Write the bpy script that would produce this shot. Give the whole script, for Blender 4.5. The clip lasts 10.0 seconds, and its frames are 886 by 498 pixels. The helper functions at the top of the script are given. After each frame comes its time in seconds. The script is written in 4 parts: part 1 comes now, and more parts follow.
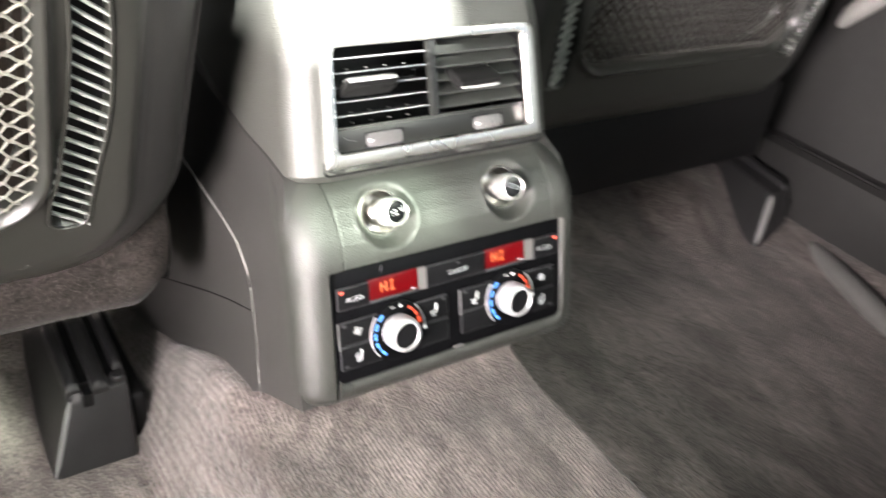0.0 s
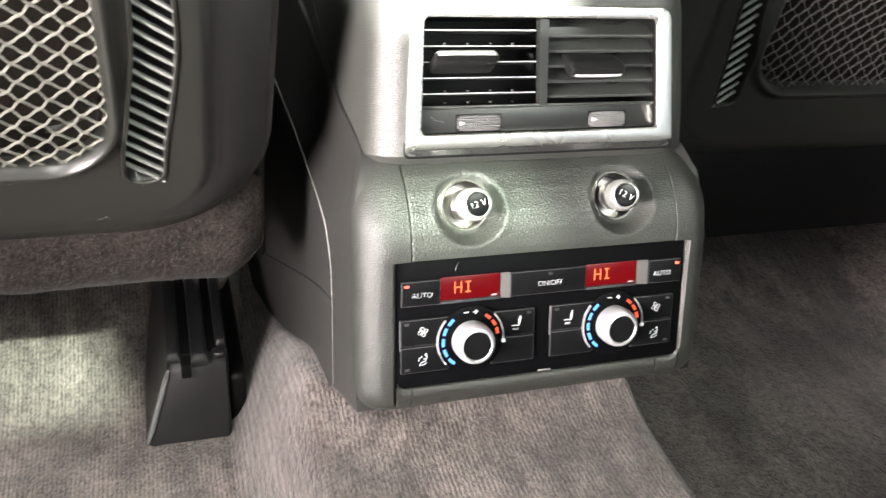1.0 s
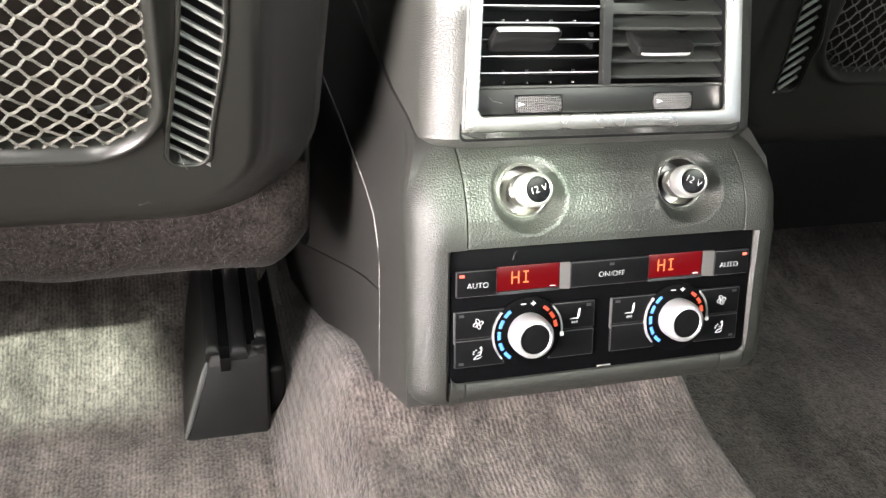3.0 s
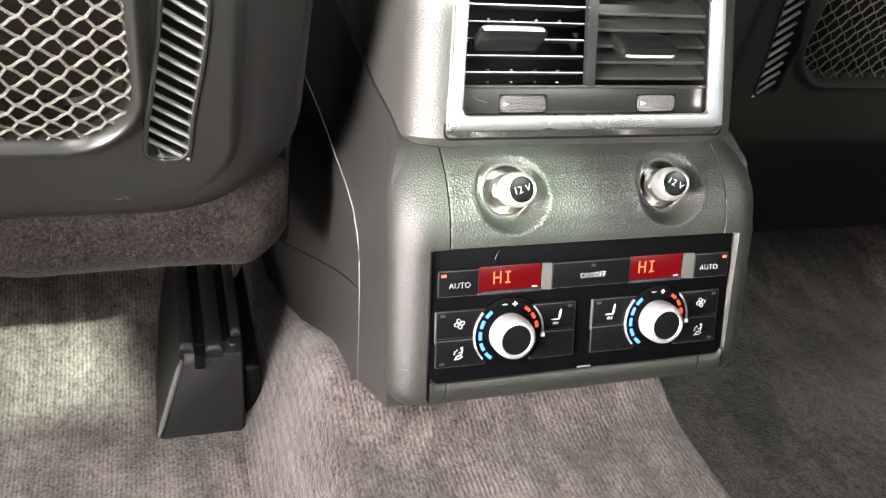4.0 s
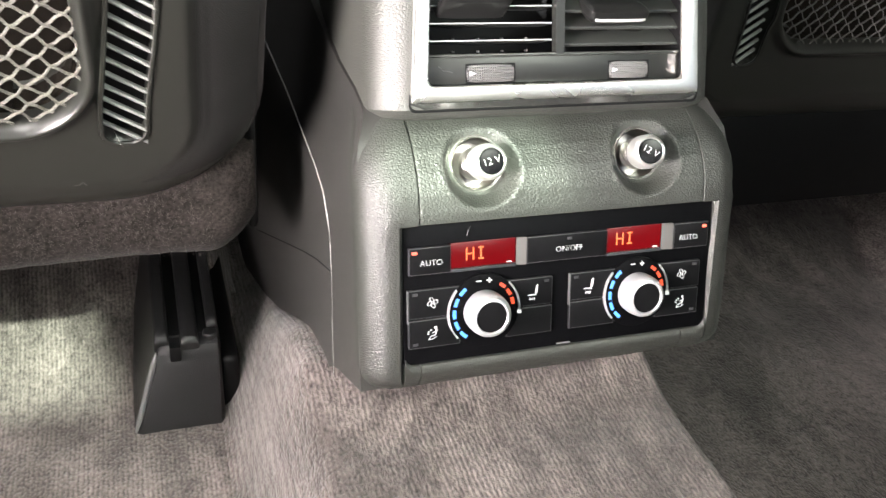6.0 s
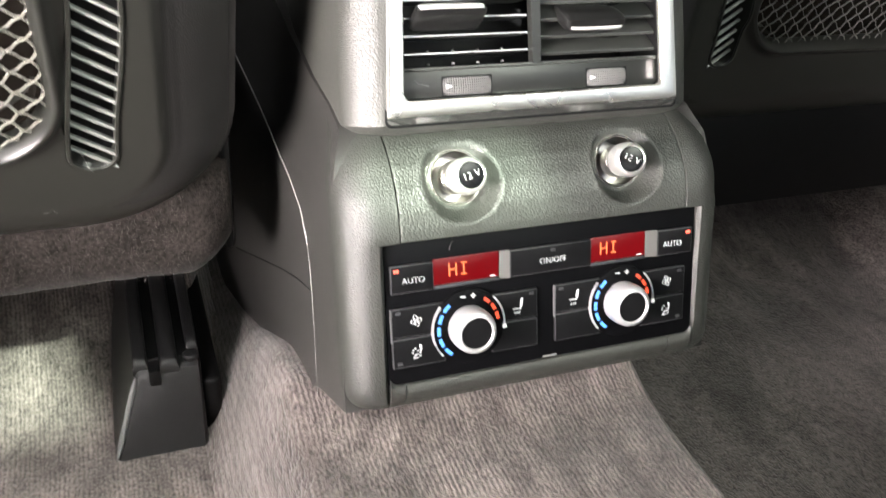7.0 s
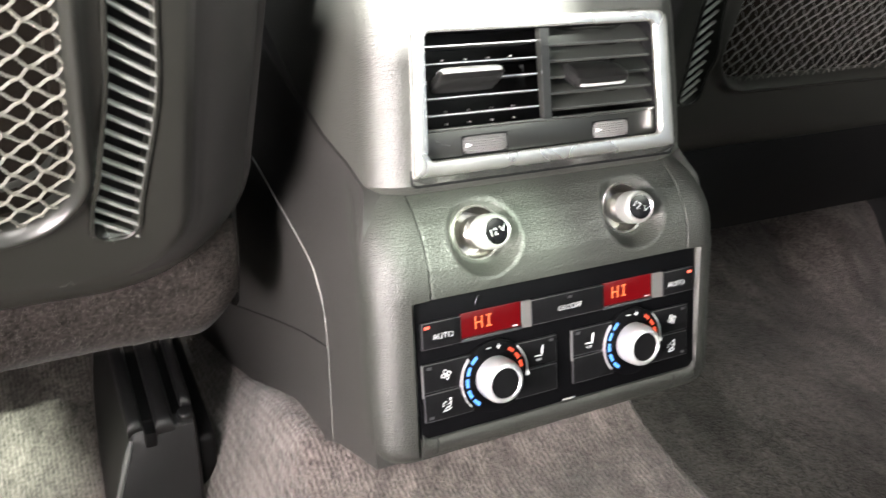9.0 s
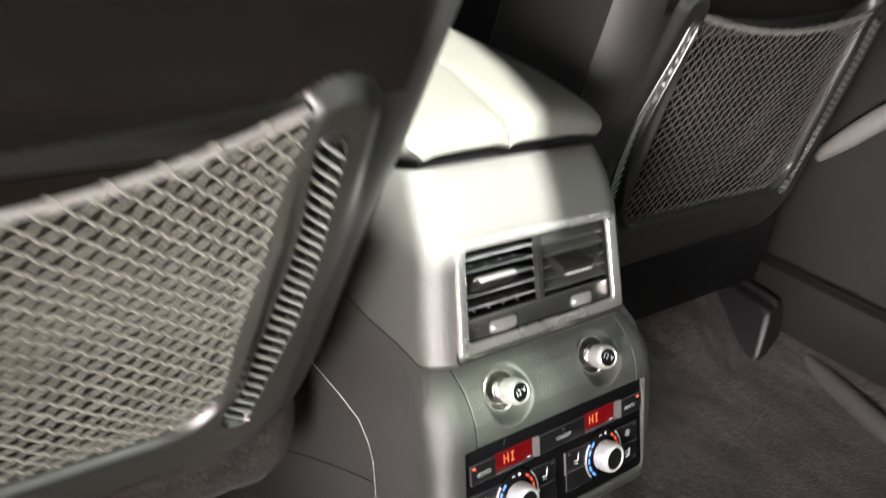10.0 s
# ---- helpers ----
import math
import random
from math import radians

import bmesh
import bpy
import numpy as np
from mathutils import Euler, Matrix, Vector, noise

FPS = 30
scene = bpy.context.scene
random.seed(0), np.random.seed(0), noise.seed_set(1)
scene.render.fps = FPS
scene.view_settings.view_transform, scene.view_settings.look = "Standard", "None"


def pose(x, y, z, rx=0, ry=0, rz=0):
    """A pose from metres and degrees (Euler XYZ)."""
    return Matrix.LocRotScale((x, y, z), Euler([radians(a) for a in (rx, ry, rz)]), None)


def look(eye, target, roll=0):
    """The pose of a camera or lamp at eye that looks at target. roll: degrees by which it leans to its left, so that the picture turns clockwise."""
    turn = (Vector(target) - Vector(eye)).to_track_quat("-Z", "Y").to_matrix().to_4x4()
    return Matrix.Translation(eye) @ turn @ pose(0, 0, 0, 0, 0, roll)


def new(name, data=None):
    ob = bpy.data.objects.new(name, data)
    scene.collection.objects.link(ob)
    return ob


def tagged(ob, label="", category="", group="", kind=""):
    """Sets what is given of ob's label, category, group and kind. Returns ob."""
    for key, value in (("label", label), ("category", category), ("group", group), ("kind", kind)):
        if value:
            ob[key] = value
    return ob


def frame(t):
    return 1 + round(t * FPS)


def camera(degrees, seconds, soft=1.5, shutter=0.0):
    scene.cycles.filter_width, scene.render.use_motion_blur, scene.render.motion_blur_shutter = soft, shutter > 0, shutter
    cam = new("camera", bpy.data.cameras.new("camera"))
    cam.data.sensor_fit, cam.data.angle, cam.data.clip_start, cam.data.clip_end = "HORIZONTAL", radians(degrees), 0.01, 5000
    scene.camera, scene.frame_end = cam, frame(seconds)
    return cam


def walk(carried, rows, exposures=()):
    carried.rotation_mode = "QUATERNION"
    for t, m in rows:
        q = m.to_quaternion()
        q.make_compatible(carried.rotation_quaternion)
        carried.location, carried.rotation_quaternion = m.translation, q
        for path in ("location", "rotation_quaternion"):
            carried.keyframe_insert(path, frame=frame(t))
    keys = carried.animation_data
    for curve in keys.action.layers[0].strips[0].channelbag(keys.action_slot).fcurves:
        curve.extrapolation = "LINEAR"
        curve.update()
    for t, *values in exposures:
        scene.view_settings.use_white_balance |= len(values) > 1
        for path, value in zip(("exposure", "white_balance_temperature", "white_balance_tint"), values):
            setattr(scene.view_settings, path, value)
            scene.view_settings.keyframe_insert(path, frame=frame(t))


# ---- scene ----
cam = camera(55.11, 10.0, 1.3, 0.5)
PATH = [
    (0, (-0.2876, -0.317, 0.5325), (0.2391, 0.3457, 0.0003), 8.87),
    (0.3, (-0.2420, -0.3010, 0.5270), (0.1210, 0.3650, 0.0430), 6.50),
    (0.5, (-0.2281, -0.2994, 0.5092), (0.1189, 0.4792, -0.0136), 5.10),
    (1, (-0.1984, -0.3215, 0.4926), (0.1063, 0.4753, -0.0293), 6.80),
    (1.5, (-0.2178, -0.306, 0.4807), (0.0267, 0.5064, -0.0487), 6.68),
    (2, (-0.2151, -0.304, 0.4745), (0.0105, 0.513, -0.0562), 5.28),
    (2.5, (-0.2071, -0.3033, 0.4749), (0.0435, 0.5072, -0.0545), 5.03),
    (4, (-0.2112, -0.298, 0.4731), (0.0961, 0.4961, -0.0514), 8.00),
    (4.5, (-0.2143, -0.296, 0.4701), (0.0885, 0.4978, -0.0574), 8.01),
    (5, (-0.2152, -0.2927, 0.4716), (0.0845, 0.4997, -0.0597), 7.64),
    (6.5, (-0.1903, -0.2959, 0.4569), (0.1324, 0.488, -0.0736), 5.77),
    (7, (-0.1941, -0.2852, 0.4622), (0.1413, 0.4958, -0.0647), 5.27),
    (7.5, (-0.2469, -0.2574, 0.4763), (0.1034, 0.5226, -0.0423), 3.96),
    (8, (-0.2629, -0.2544, 0.4743), (0.1151, 0.5172, -0.0372), 4.32),
    (8.5, (-0.2478, -0.259, 0.4651), (0.151, 0.5037, -0.044), 5.43),
    (9, (-0.2425, -0.2638, 0.4778), (0.1827, 0.4912, -0.0214), 5.78),
    (9.3, (-0.2610, -0.2680, 0.4800), (0.1764, 0.4073, 0.0865), 5.60),
    (9.5, (-0.2881, -0.2646, 0.537), (0.2391, 0.4358, 0.0559), 7.82),
    (9.7, (-0.3200, -0.2590, 0.5500), (0.1727, 0.3690, 0.1415), 7.60),
    (10, (-0.4004, -0.258, 0.6007), (0.2065, 0.4046, 0.1618), 8.69),
]
EXPOSURE = [(0.0, 4.18), (0.5, 4.00), (1.5, 3.90), (4.0, 3.92), (6.5, 4.02), (7.0, 3.96), (7.5, 3.78), (8.0, 3.70), (9.0, 3.80), (9.5, 3.44), (10.0, 3.35)]
walk(cam, [(t, look(eye, target, roll)) for t, eye, target, roll in PATH], EXPOSURE)

# ---- light ----
world = bpy.data.worlds.new("daylight")
scene.world = world
world.use_nodes = True
wn = world.node_tree
bg = wn.nodes["Background"]
sky = wn.nodes.new("ShaderNodeTexSky")
sky.sky_type = "NISHITA"
sky.sun_disc = False
sky.sun_elevation = radians(42)
sky.sun_rotation = radians(206)
wn.links.new(sky.outputs[0], bg.inputs[0])
bg.inputs[1].default_value = 0.007

SUN_WAY = Vector((-0.365, -0.73, 0.73)).normalized()


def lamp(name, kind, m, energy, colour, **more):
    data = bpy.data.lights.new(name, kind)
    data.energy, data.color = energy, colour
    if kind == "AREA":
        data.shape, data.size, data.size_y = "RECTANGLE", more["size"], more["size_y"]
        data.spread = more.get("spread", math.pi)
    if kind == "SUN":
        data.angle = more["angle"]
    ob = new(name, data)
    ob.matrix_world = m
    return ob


lamp("sun", "SUN", look(SUN_WAY * 5, (0, 0, 0)), 5.0, (0.99, 1.0, 0.95), angle=radians(1.2))
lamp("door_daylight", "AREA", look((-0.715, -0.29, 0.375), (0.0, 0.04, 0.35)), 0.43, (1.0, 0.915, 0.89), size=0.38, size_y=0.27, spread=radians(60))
lamp("rear_window_daylight", "AREA", look((-0.70, -0.16, 0.82), (-0.43, 0.04, 0.10)), 0.165, (1.0, 0.95, 0.91), size=0.46, size_y=0.32, spread=radians(56))
# Added fill lamp under the closed headliner, for the console shoulder's highlight.
lamp("roof_fill", "AREA", look((0.17, -0.78, 1.13), (-0.16, 0.0, 0.28)), 0.16, (0.93, 1.0, 0.88), size=0.90, size_y=0.60, spread=radians(42))
lamp("tailgate_daylight", "AREA", look((-0.08, -1.57, 0.73), (0.0, 0.1, 0.35)), 0.496, (1.0, 0.99, 0.96), size=1.15, size_y=0.75)
lamp("window_daylight", "AREA", look((0.75, -1.00, 0.93), (0.0, 0.0, 0.4)), 0.055, (1.0, 0.99, 0.96), size=0.70, size_y=0.36)
lamp("front_window_daylight", "AREA", look((-0.74, 0.58, 0.80), (0.20, 0.36, 0.45)), 0.11, (1.0, 0.99, 0.97), size=0.50, size_y=0.30)


# ---- materials ----
def mat(name, colour, rough=0.5, metal=0.0, vary=0.0, scale=60.0, bump=0.0, bump_scale=400.0, kind="noise", spec=0.5, coat=0.0, big=0.0, big_scale=6.0, stretch=(1, 1, 1)):
    """A surface with grain at two scales: colour and gloss vary slowly, relief finely."""
    m = bpy.data.materials.new(name)
    m.use_nodes = True
    nt = m.node_tree
    b = nt.nodes["Principled BSDF"]
    b.inputs["Roughness"].default_value = rough
    b.inputs["Metallic"].default_value = metal
    b.inputs["Specular IOR Level"].default_value = spec
    b.inputs["Coat Weight"].default_value = coat
    b.inputs["Base Color"].default_value = (*colour, 1)
    co = nt.nodes.new("ShaderNodeTexCoord")
    mp = nt.nodes.new("ShaderNodeMapping")
    mp.inputs["Scale"].default_value = stretch
    nt.links.new(co.outputs["Object"], mp.inputs[0])

    def noise_tex(s, detail=4.0):
        n = nt.nodes.new("ShaderNodeTexNoise")
        n.inputs["Scale"].default_value = s
        n.inputs["Detail"].default_value = detail
        nt.links.new(mp.outputs[0], n.inputs["Vector"])
        return n

    def ramp(src, lo, hi):
        r = nt.nodes.new("ShaderNodeMapRange")
        r.inputs["From Min"].default_value, r.inputs["From Max"].default_value = 0.3, 0.7
        r.inputs["To Min"].default_value, r.inputs["To Max"].default_value = lo, hi
        nt.links.new(src, r.inputs[0])
        return r

    if vary or big:
        fine, broad = noise_tex(scale), noise_tex(big_scale, 3.0)
        f1, f2 = ramp(fine.outputs[0], 1 - vary, 1 + vary), ramp(broad.outputs[0], 1 - big, 1 + big)
        mul = nt.nodes.new("ShaderNodeMath")
        mul.operation = "MULTIPLY"
        nt.links.new(f1.outputs[0], mul.inputs[0])
        nt.links.new(f2.outputs[0], mul.inputs[1])
        sc = nt.nodes.new("ShaderNodeVectorMath")
        sc.operation = "SCALE"
        sc.inputs[0].default_value = colour
        nt.links.new(mul.outputs[0], sc.inputs["Scale"])
        nt.links.new(sc.outputs[0], b.inputs["Base Color"])
        rr = ramp(broad.outputs[0], max(rough - 0.06, 0.02), min(rough + 0.06, 1.0))
        nt.links.new(rr.outputs[0], b.inputs["Roughness"])
    if bump:
        bp = nt.nodes.new("ShaderNodeBump")
        bp.inputs["Strength"].default_value = bump
        bp.inputs["Distance"].default_value = 0.25 / bump_scale
        if kind == "cells":
            v = nt.nodes.new("ShaderNodeTexVoronoi")
            v.feature = "DISTANCE_TO_EDGE"
            v.inputs["Scale"].default_value = bump_scale
            nt.links.new(mp.outputs[0], v.inputs["Vector"])
            r = nt.nodes.new("ShaderNodeMapRange")
            r.inputs["From Max"].default_value = 0.24
            nt.links.new(v.outputs["Distance"], r.inputs[0])
            nt.links.new(r.outputs[0], bp.inputs["Height"])
        else:
            nt.links.new(noise_tex(bump_scale, 5.0).outputs[0], bp.inputs["Height"])
        nt.links.new(bp.outputs[0], b.inputs["Normal"])
    return m


def glow(name, colour, strength, base=(0.02, 0.02, 0.02)):
    m = mat(name, base, 0.3)
    b = m.node_tree.nodes["Principled BSDF"]
    b.inputs["Emission Color"].default_value = (*colour, 1)
    b.inputs["Emission Strength"].default_value = strength
    return m


GRAIN = mat("grained dark grey plastic", (0.0330, 0.0345, 0.0305), 0.46, vary=0.06, scale=40, bump=0.40, bump_scale=520, kind="cells", big=0.08, spec=0.9)
BEZEL = mat("fine grained dark grey bezel", (0.0330, 0.0338, 0.0305), 0.46, vary=0.06, scale=40, bump=0.38, bump_scale=640, kind="cells", big=0.08, spec=0.75)
POD = mat("grained mid grey soft trim", (0.054, 0.0540, 0.0490), 0.46, vary=0.05, scale=40, bump=0.34, bump_scale=620, kind="cells", big=0.06, spec=0.9)
# Seat slats are coloured paler than the shell to paint the light they catch.
LIT_LOUVRE = mat("seat slat lightened as by roof light", (0.19, 0.197, 0.18), 0.3, vary=0.05, scale=80, big=0.08)
SIDE = mat("fine grained side plastic", (0.0375, 0.0360, 0.0345), 0.42, vary=0.08, scale=50, spec=0.7, bump=0.3, bump_scale=1100, kind="cells", big=0.08)
SHELL = mat("satin dark seat shell plastic", (0.0176, 0.0182, 0.0156), 0.34, vary=0.05, scale=80, spec=0.7, bump=0.06, bump_scale=1800, big=0.08)
BOLSTER = mat("dark bolster leather", (0.0215, 0.0205, 0.0200), 0.46, vary=0.1, scale=60, bump=0.2, bump_scale=800, kind="cells", big=0.12, spec=0.5)
DARK = mat("black leather", (0.0075, 0.0065, 0.0060), 0.5, vary=0.1, scale=60, bump=0.15, bump_scale=700, kind="cells", big=0.1, spec=0.18)
BLACK = mat("matt black plastic", (0.006, 0.006, 0.0065), 0.5, spec=0.2, vary=0.1, bump=0.1, bump_scale=1500, big=0.1)
PANEL = mat("black soft touch panel", (0.0032, 0.0032, 0.0038), 0.45, spec=0.05, vary=0.1, scale=200, bump=0.03, bump_scale=2500, big=0.1)
KEY = mat("black button plastic", (0.0065, 0.0065, 0.0072), 0.42, spec=0.10, vary=0.08, scale=200, bump=0.03, bump_scale=2500, big=0.1)
RIM = mat("button rim", (0.045, 0.045, 0.048), 0.35, spec=0.25)
EDGE = mat("pale button edge", (0.10, 0.10, 0.10), 0.3)
CHROME = mat("satin chrome", (0.86, 0.85, 0.80), 0.26, 0.90, vary=0.03, big=0.04, big_scale=12)
DARK_METAL = mat("dark grey metal", (0.16, 0.162, 0.158), 0.22, 0.8, vary=0.05, big=0.1)
SILVER = mat("silver lacquer", (0.64, 0.64, 0.65), 0.30, 0.55, vary=0.03, big=0.04)
LIP = mat("bright tab lip", (0.82, 0.82, 0.80), 0.3, 0.35)
HEAD = mat("bright plug chrome", (0.88, 0.88, 0.86), 0.28, 0.80)
FLANK = mat("brushed grey flank", (0.17, 0.166, 0.16), 0.38, 0.5)
POLISHED = mat("polished chrome", (0.80, 0.78, 0.74), 0.22, 0.92)
SOCKET = mat("nickel socket", (0.46, 0.435, 0.415), 0.28, 1.0)
GLOSS = mat("gloss black cap", (0.004, 0.004, 0.0045), 0.2, spec=0.2)
SLAT = mat("vent slat plastic", (0.046, 0.048, 0.045), 0.30, vary=0.05, big=0.08)
LEDGE = mat("smooth black vent strip", (0.018, 0.0187, 0.0175), 0.34, vary=0.06, scale=120, big=0.1)
TAB = mat("satin black tab plastic", (0.012, 0.012, 0.012), 0.28, vary=0.06, scale=150, big=0.1)
RUBBER = mat("ribbed thumbwheel rubber", (0.13, 0.13, 0.128), 0.45)
# Glow is added to all white print, plug lettering and wheel arrows included.
PRINT = glow("white print with added glow", (0.9, 0.9, 0.88), 0.037, (0.7, 0.7, 0.7))
RED = glow("red display glass", (1.0, 0.010, 0.025), 0.0176, (0.004, 0.0, 0.0))
DIGIT = glow("orange display digits", (1.0, 0.20, 0.055), 0.145)
LED = glow("red indicator lamp", (1.0, 0.12, 0.07), 0.2462)
BLUE = glow("blue scale light", (0.10, 0.36, 1.0), 0.16)
HEAT = glow("red scale light", (1.0, 0.10, 0.04), 0.0985)
# Shaded copy of the net cord: the right seat's shade is in its colour.
SHADED_CORD = mat("cord darkened as in shade", (0.102, 0.098, 0.092), 0.75, vary=0.4, scale=900, bump=0.6, bump_scale=900, big=0.1)
CORD = mat("braided grey cord", (0.200, 0.194, 0.166), 0.75, vary=0.35, scale=900, bump=0.3, bump_scale=900, big=0.1)
BAND = mat("pale elastic band", (0.19, 0.185, 0.175), 0.8, vary=0.15, scale=500, bump=0.6, bump_scale=900, big=0.1)
BACKING = mat("brown black pocket backing", (0.0115, 0.0092, 0.0070), 0.9, spec=0.1, vary=0.2, scale=200, bump=0.3, bump_scale=500, big=0.2)
FELT = mat("grey felt carpet", (0.0275, 0.0228, 0.0214), 0.95, vary=0.55, scale=520, bump=1.0, bump_scale=700, big=0.3, big_scale=60, spec=0.1)
felt_shader = FELT.node_tree.nodes["Principled BSDF"]
felt_shader.inputs["Sheen Weight"].default_value, felt_shader.inputs["Sheen Roughness"].default_value = 0.06, 0.4
HAIR = mat("pale lint", (0.125, 0.112, 0.104), 0.9, spec=0.1)
LEATHER = mat("grey leather armrest", (0.085, 0.085, 0.074), 0.40, vary=0.06, scale=60, bump=0.3, bump_scale=900, kind="cells", big=0.06)
TRIM = mat("dark grey sill plastic", (0.024, 0.023, 0.023), 0.5, vary=0.08, bump=0.3, bump_scale=1200, kind="cells", big=0.1)
LIT_BAND = mat("pale grey of a lit carpet band", (0.16, 0.155, 0.15), 0.32, vary=0.06, bump=0.1, bump_scale=1200, big=0.1)
PALE = mat("pale grey trim", (0.30, 0.29, 0.28), 0.5, vary=0.06, big=0.08)
SEAM = mat("pale seam edge", (0.35, 0.35, 0.33), 0.35)
LINER = mat("headliner cloth", (0.24, 0.235, 0.22), 0.9, vary=0.1, bump=0.3, big=0.1)


def tint(name, colour):
    """Thin tinted glass that lets the sun through."""
    m = bpy.data.materials.new(name)
    m.use_nodes = True
    clear = m.node_tree.nodes.new("ShaderNodeBsdfTransparent")
    clear.inputs[0].default_value = (*colour, 1)
    m.node_tree.links.new(clear.outputs[0], m.node_tree.nodes["Material Output"].inputs[0])
    return m


TINTED = tint("green tinted window glass", (0.352, 0.380, 0.350))
# Dims the sun patch that the added roof hole throws on the console.
PATCH_GLASS = tint("pale tint over the added roof hole", (0.41, 0.44, 0.405))


def carpet(name, colour):
    """Cut pile with short ribs and brushed lighter and darker patches."""
    m = bpy.data.materials.new(name)
    m.use_nodes = True
    nt = m.node_tree
    b = nt.nodes["Principled BSDF"]
    b.inputs["Roughness"].default_value = 1.0
    b.inputs["Specular IOR Level"].default_value = 0.1
    b.inputs["Sheen Weight"].default_value = 0.35
    b.inputs["Sheen Roughness"].default_value = 0.5
    co = nt.nodes.new("ShaderNodeTexCoord")

    def tex(kind, s, stretch=(1, 1, 1), **kw):
        mp = nt.nodes.new("ShaderNodeMapping")
        mp.inputs["Scale"].default_value = stretch
        nt.links.new(co.outputs["Object"], mp.inputs[0])
        n = nt.nodes.new(kind)
        n.inputs["Scale"].default_value = s
        for k, v in kw.items():
            n.inputs[k].default_value = v
        nt.links.new(mp.outputs[0], n.inputs["Vector"])
        return n.outputs[0]

    def rng(src, a, z, lo, hi):
        r = nt.nodes.new("ShaderNodeMapRange")
        for n, v in zip(("From Min", "From Max", "To Min", "To Max"), (a, z, lo, hi)):
            r.inputs[n].default_value = v
        nt.links.new(src, r.inputs[0])
        return r.outputs[0]

    def mul(p, q, op="MULTIPLY"):
        n = nt.nodes.new("ShaderNodeMath")
        n.operation = op
        nt.links.new(p, n.inputs[0])
        nt.links.new(q, n.inputs[1])
        return n.outputs[0]

    wave = tex("ShaderNodeTexWave", 100.0, (1, 0.17, 0.15), Distortion=2.6, Detail=3.0)
    wave.node.inputs["Detail Scale"].default_value = 2.5
    clump = tex("ShaderNodeTexNoise", 150.0, (1, 0.8, 1), Detail=3.0)
    grain = tex("ShaderNodeTexNoise", 520.0, (1, 0.7, 1), Detail=4.0)
    nap = tex("ShaderNodeTexNoise", 17.0, (1.6, 0.7, 1), Detail=3.0, Distortion=0.8)
    nap2 = tex("ShaderNodeTexNoise", 7.0, (1.5, 0.8, 1), Detail=2.0, Distortion=1.6)
    xyz = nt.nodes.new("ShaderNodeSeparateXYZ")
    nt.links.new(co.outputs["Object"], xyz.inputs[0])
    worn = mul(rng(xyz.outputs[0], 0.09, 0.16, 1.0, 0.12), rng(nap, 0.35, 0.65, 0.45, 1.0))
    wave = mul(wave, worn)
    h = mul(rng(wave, 0, 1, 0.0, 0.38), mul(rng(grain, 0.32, 0.68, 0.0, 0.62), rng(clump, 0.35, 0.65, 0.0, 0.30), "ADD"), "ADD")
    shade = mul(mul(rng(h, 0.1, 1.1, 0.34, 1.60), rng(nap, 0.35, 0.65, 0.68, 1.30)), rng(nap2, 0.38, 0.62, 0.82, 1.18))
    sc = nt.nodes.new("ShaderNodeVectorMath")
    sc.operation = "SCALE"
    sc.inputs[0].default_value = colour
    nt.links.new(shade, sc.inputs["Scale"])
    nt.links.new(sc.outputs[0], b.inputs["Base Color"])
    bp = nt.nodes.new("ShaderNodeBump")
    bp.inputs["Strength"].default_value = 0.75
    bp.inputs["Distance"].default_value = 0.0018
    nt.links.new(h, bp.inputs["Height"])
    nt.links.new(bp.outputs[0], b.inputs["Normal"])
    return m


CARPET = carpet("grey velour carpet", (0.158, 0.133, 0.126))


# ---- helpers of this scene ----
def thing(name, label, category, m=None, group="", kind=""):
    ob = new(name)
    ob.matrix_world = m or Matrix()
    ob.empty_display_size = 0.02
    return tagged(ob, label, category, group, kind)


def mesh_of(name, bm, material, smooth=True, sharp=0.6):
    me = bpy.data.meshes.new(name)
    bmesh.ops.recalc_face_normals(bm, faces=bm.faces[:])
    for f in bm.faces:
        f.smooth = smooth
    for e in bm.edges:
        if len(e.link_faces) == 2 and e.calc_face_angle(0) > sharp:
            e.smooth = False
    bm.to_mesh(me)
    bm.free()
    me.materials.append(material)
    return me


def part(name, bm, material, parent=None, label="", smooth=True, m=None, sharp=0.6):
    ob = new(name, bm if isinstance(bm, bpy.types.Mesh) else mesh_of(name, bm, material, smooth, sharp))
    if parent:
        ob.parent = parent
    if m:
        ob.matrix_local = m
    if label:
        ob["label"] = label
    return ob


def smoothstep(a, z, x):
    t = min(max((x - a) / (z - a), 0.0), 1.0)
    return t * t * (3 - 2 * t)


def box(x0, x1, y0, y1, z0, z1, r=0.0, seg=2, bm=None):
    bm = bm or bmesh.new()
    made = bmesh.ops.create_cube(bm, size=1.0)["verts"]
    for v in made:
        v.co = Vector(((x0 + x1) / 2 + v.co.x * (x1 - x0), (y0 + y1) / 2 + v.co.y * (y1 - y0), (z0 + z1) / 2 + v.co.z * (z1 - z0)))
    if r:
        edges = list({e for v in made for e in v.link_edges})
        bmesh.ops.bevel(bm, geom=edges, offset=r, segments=seg, profile=0.5, affect="EDGES")
    return bm


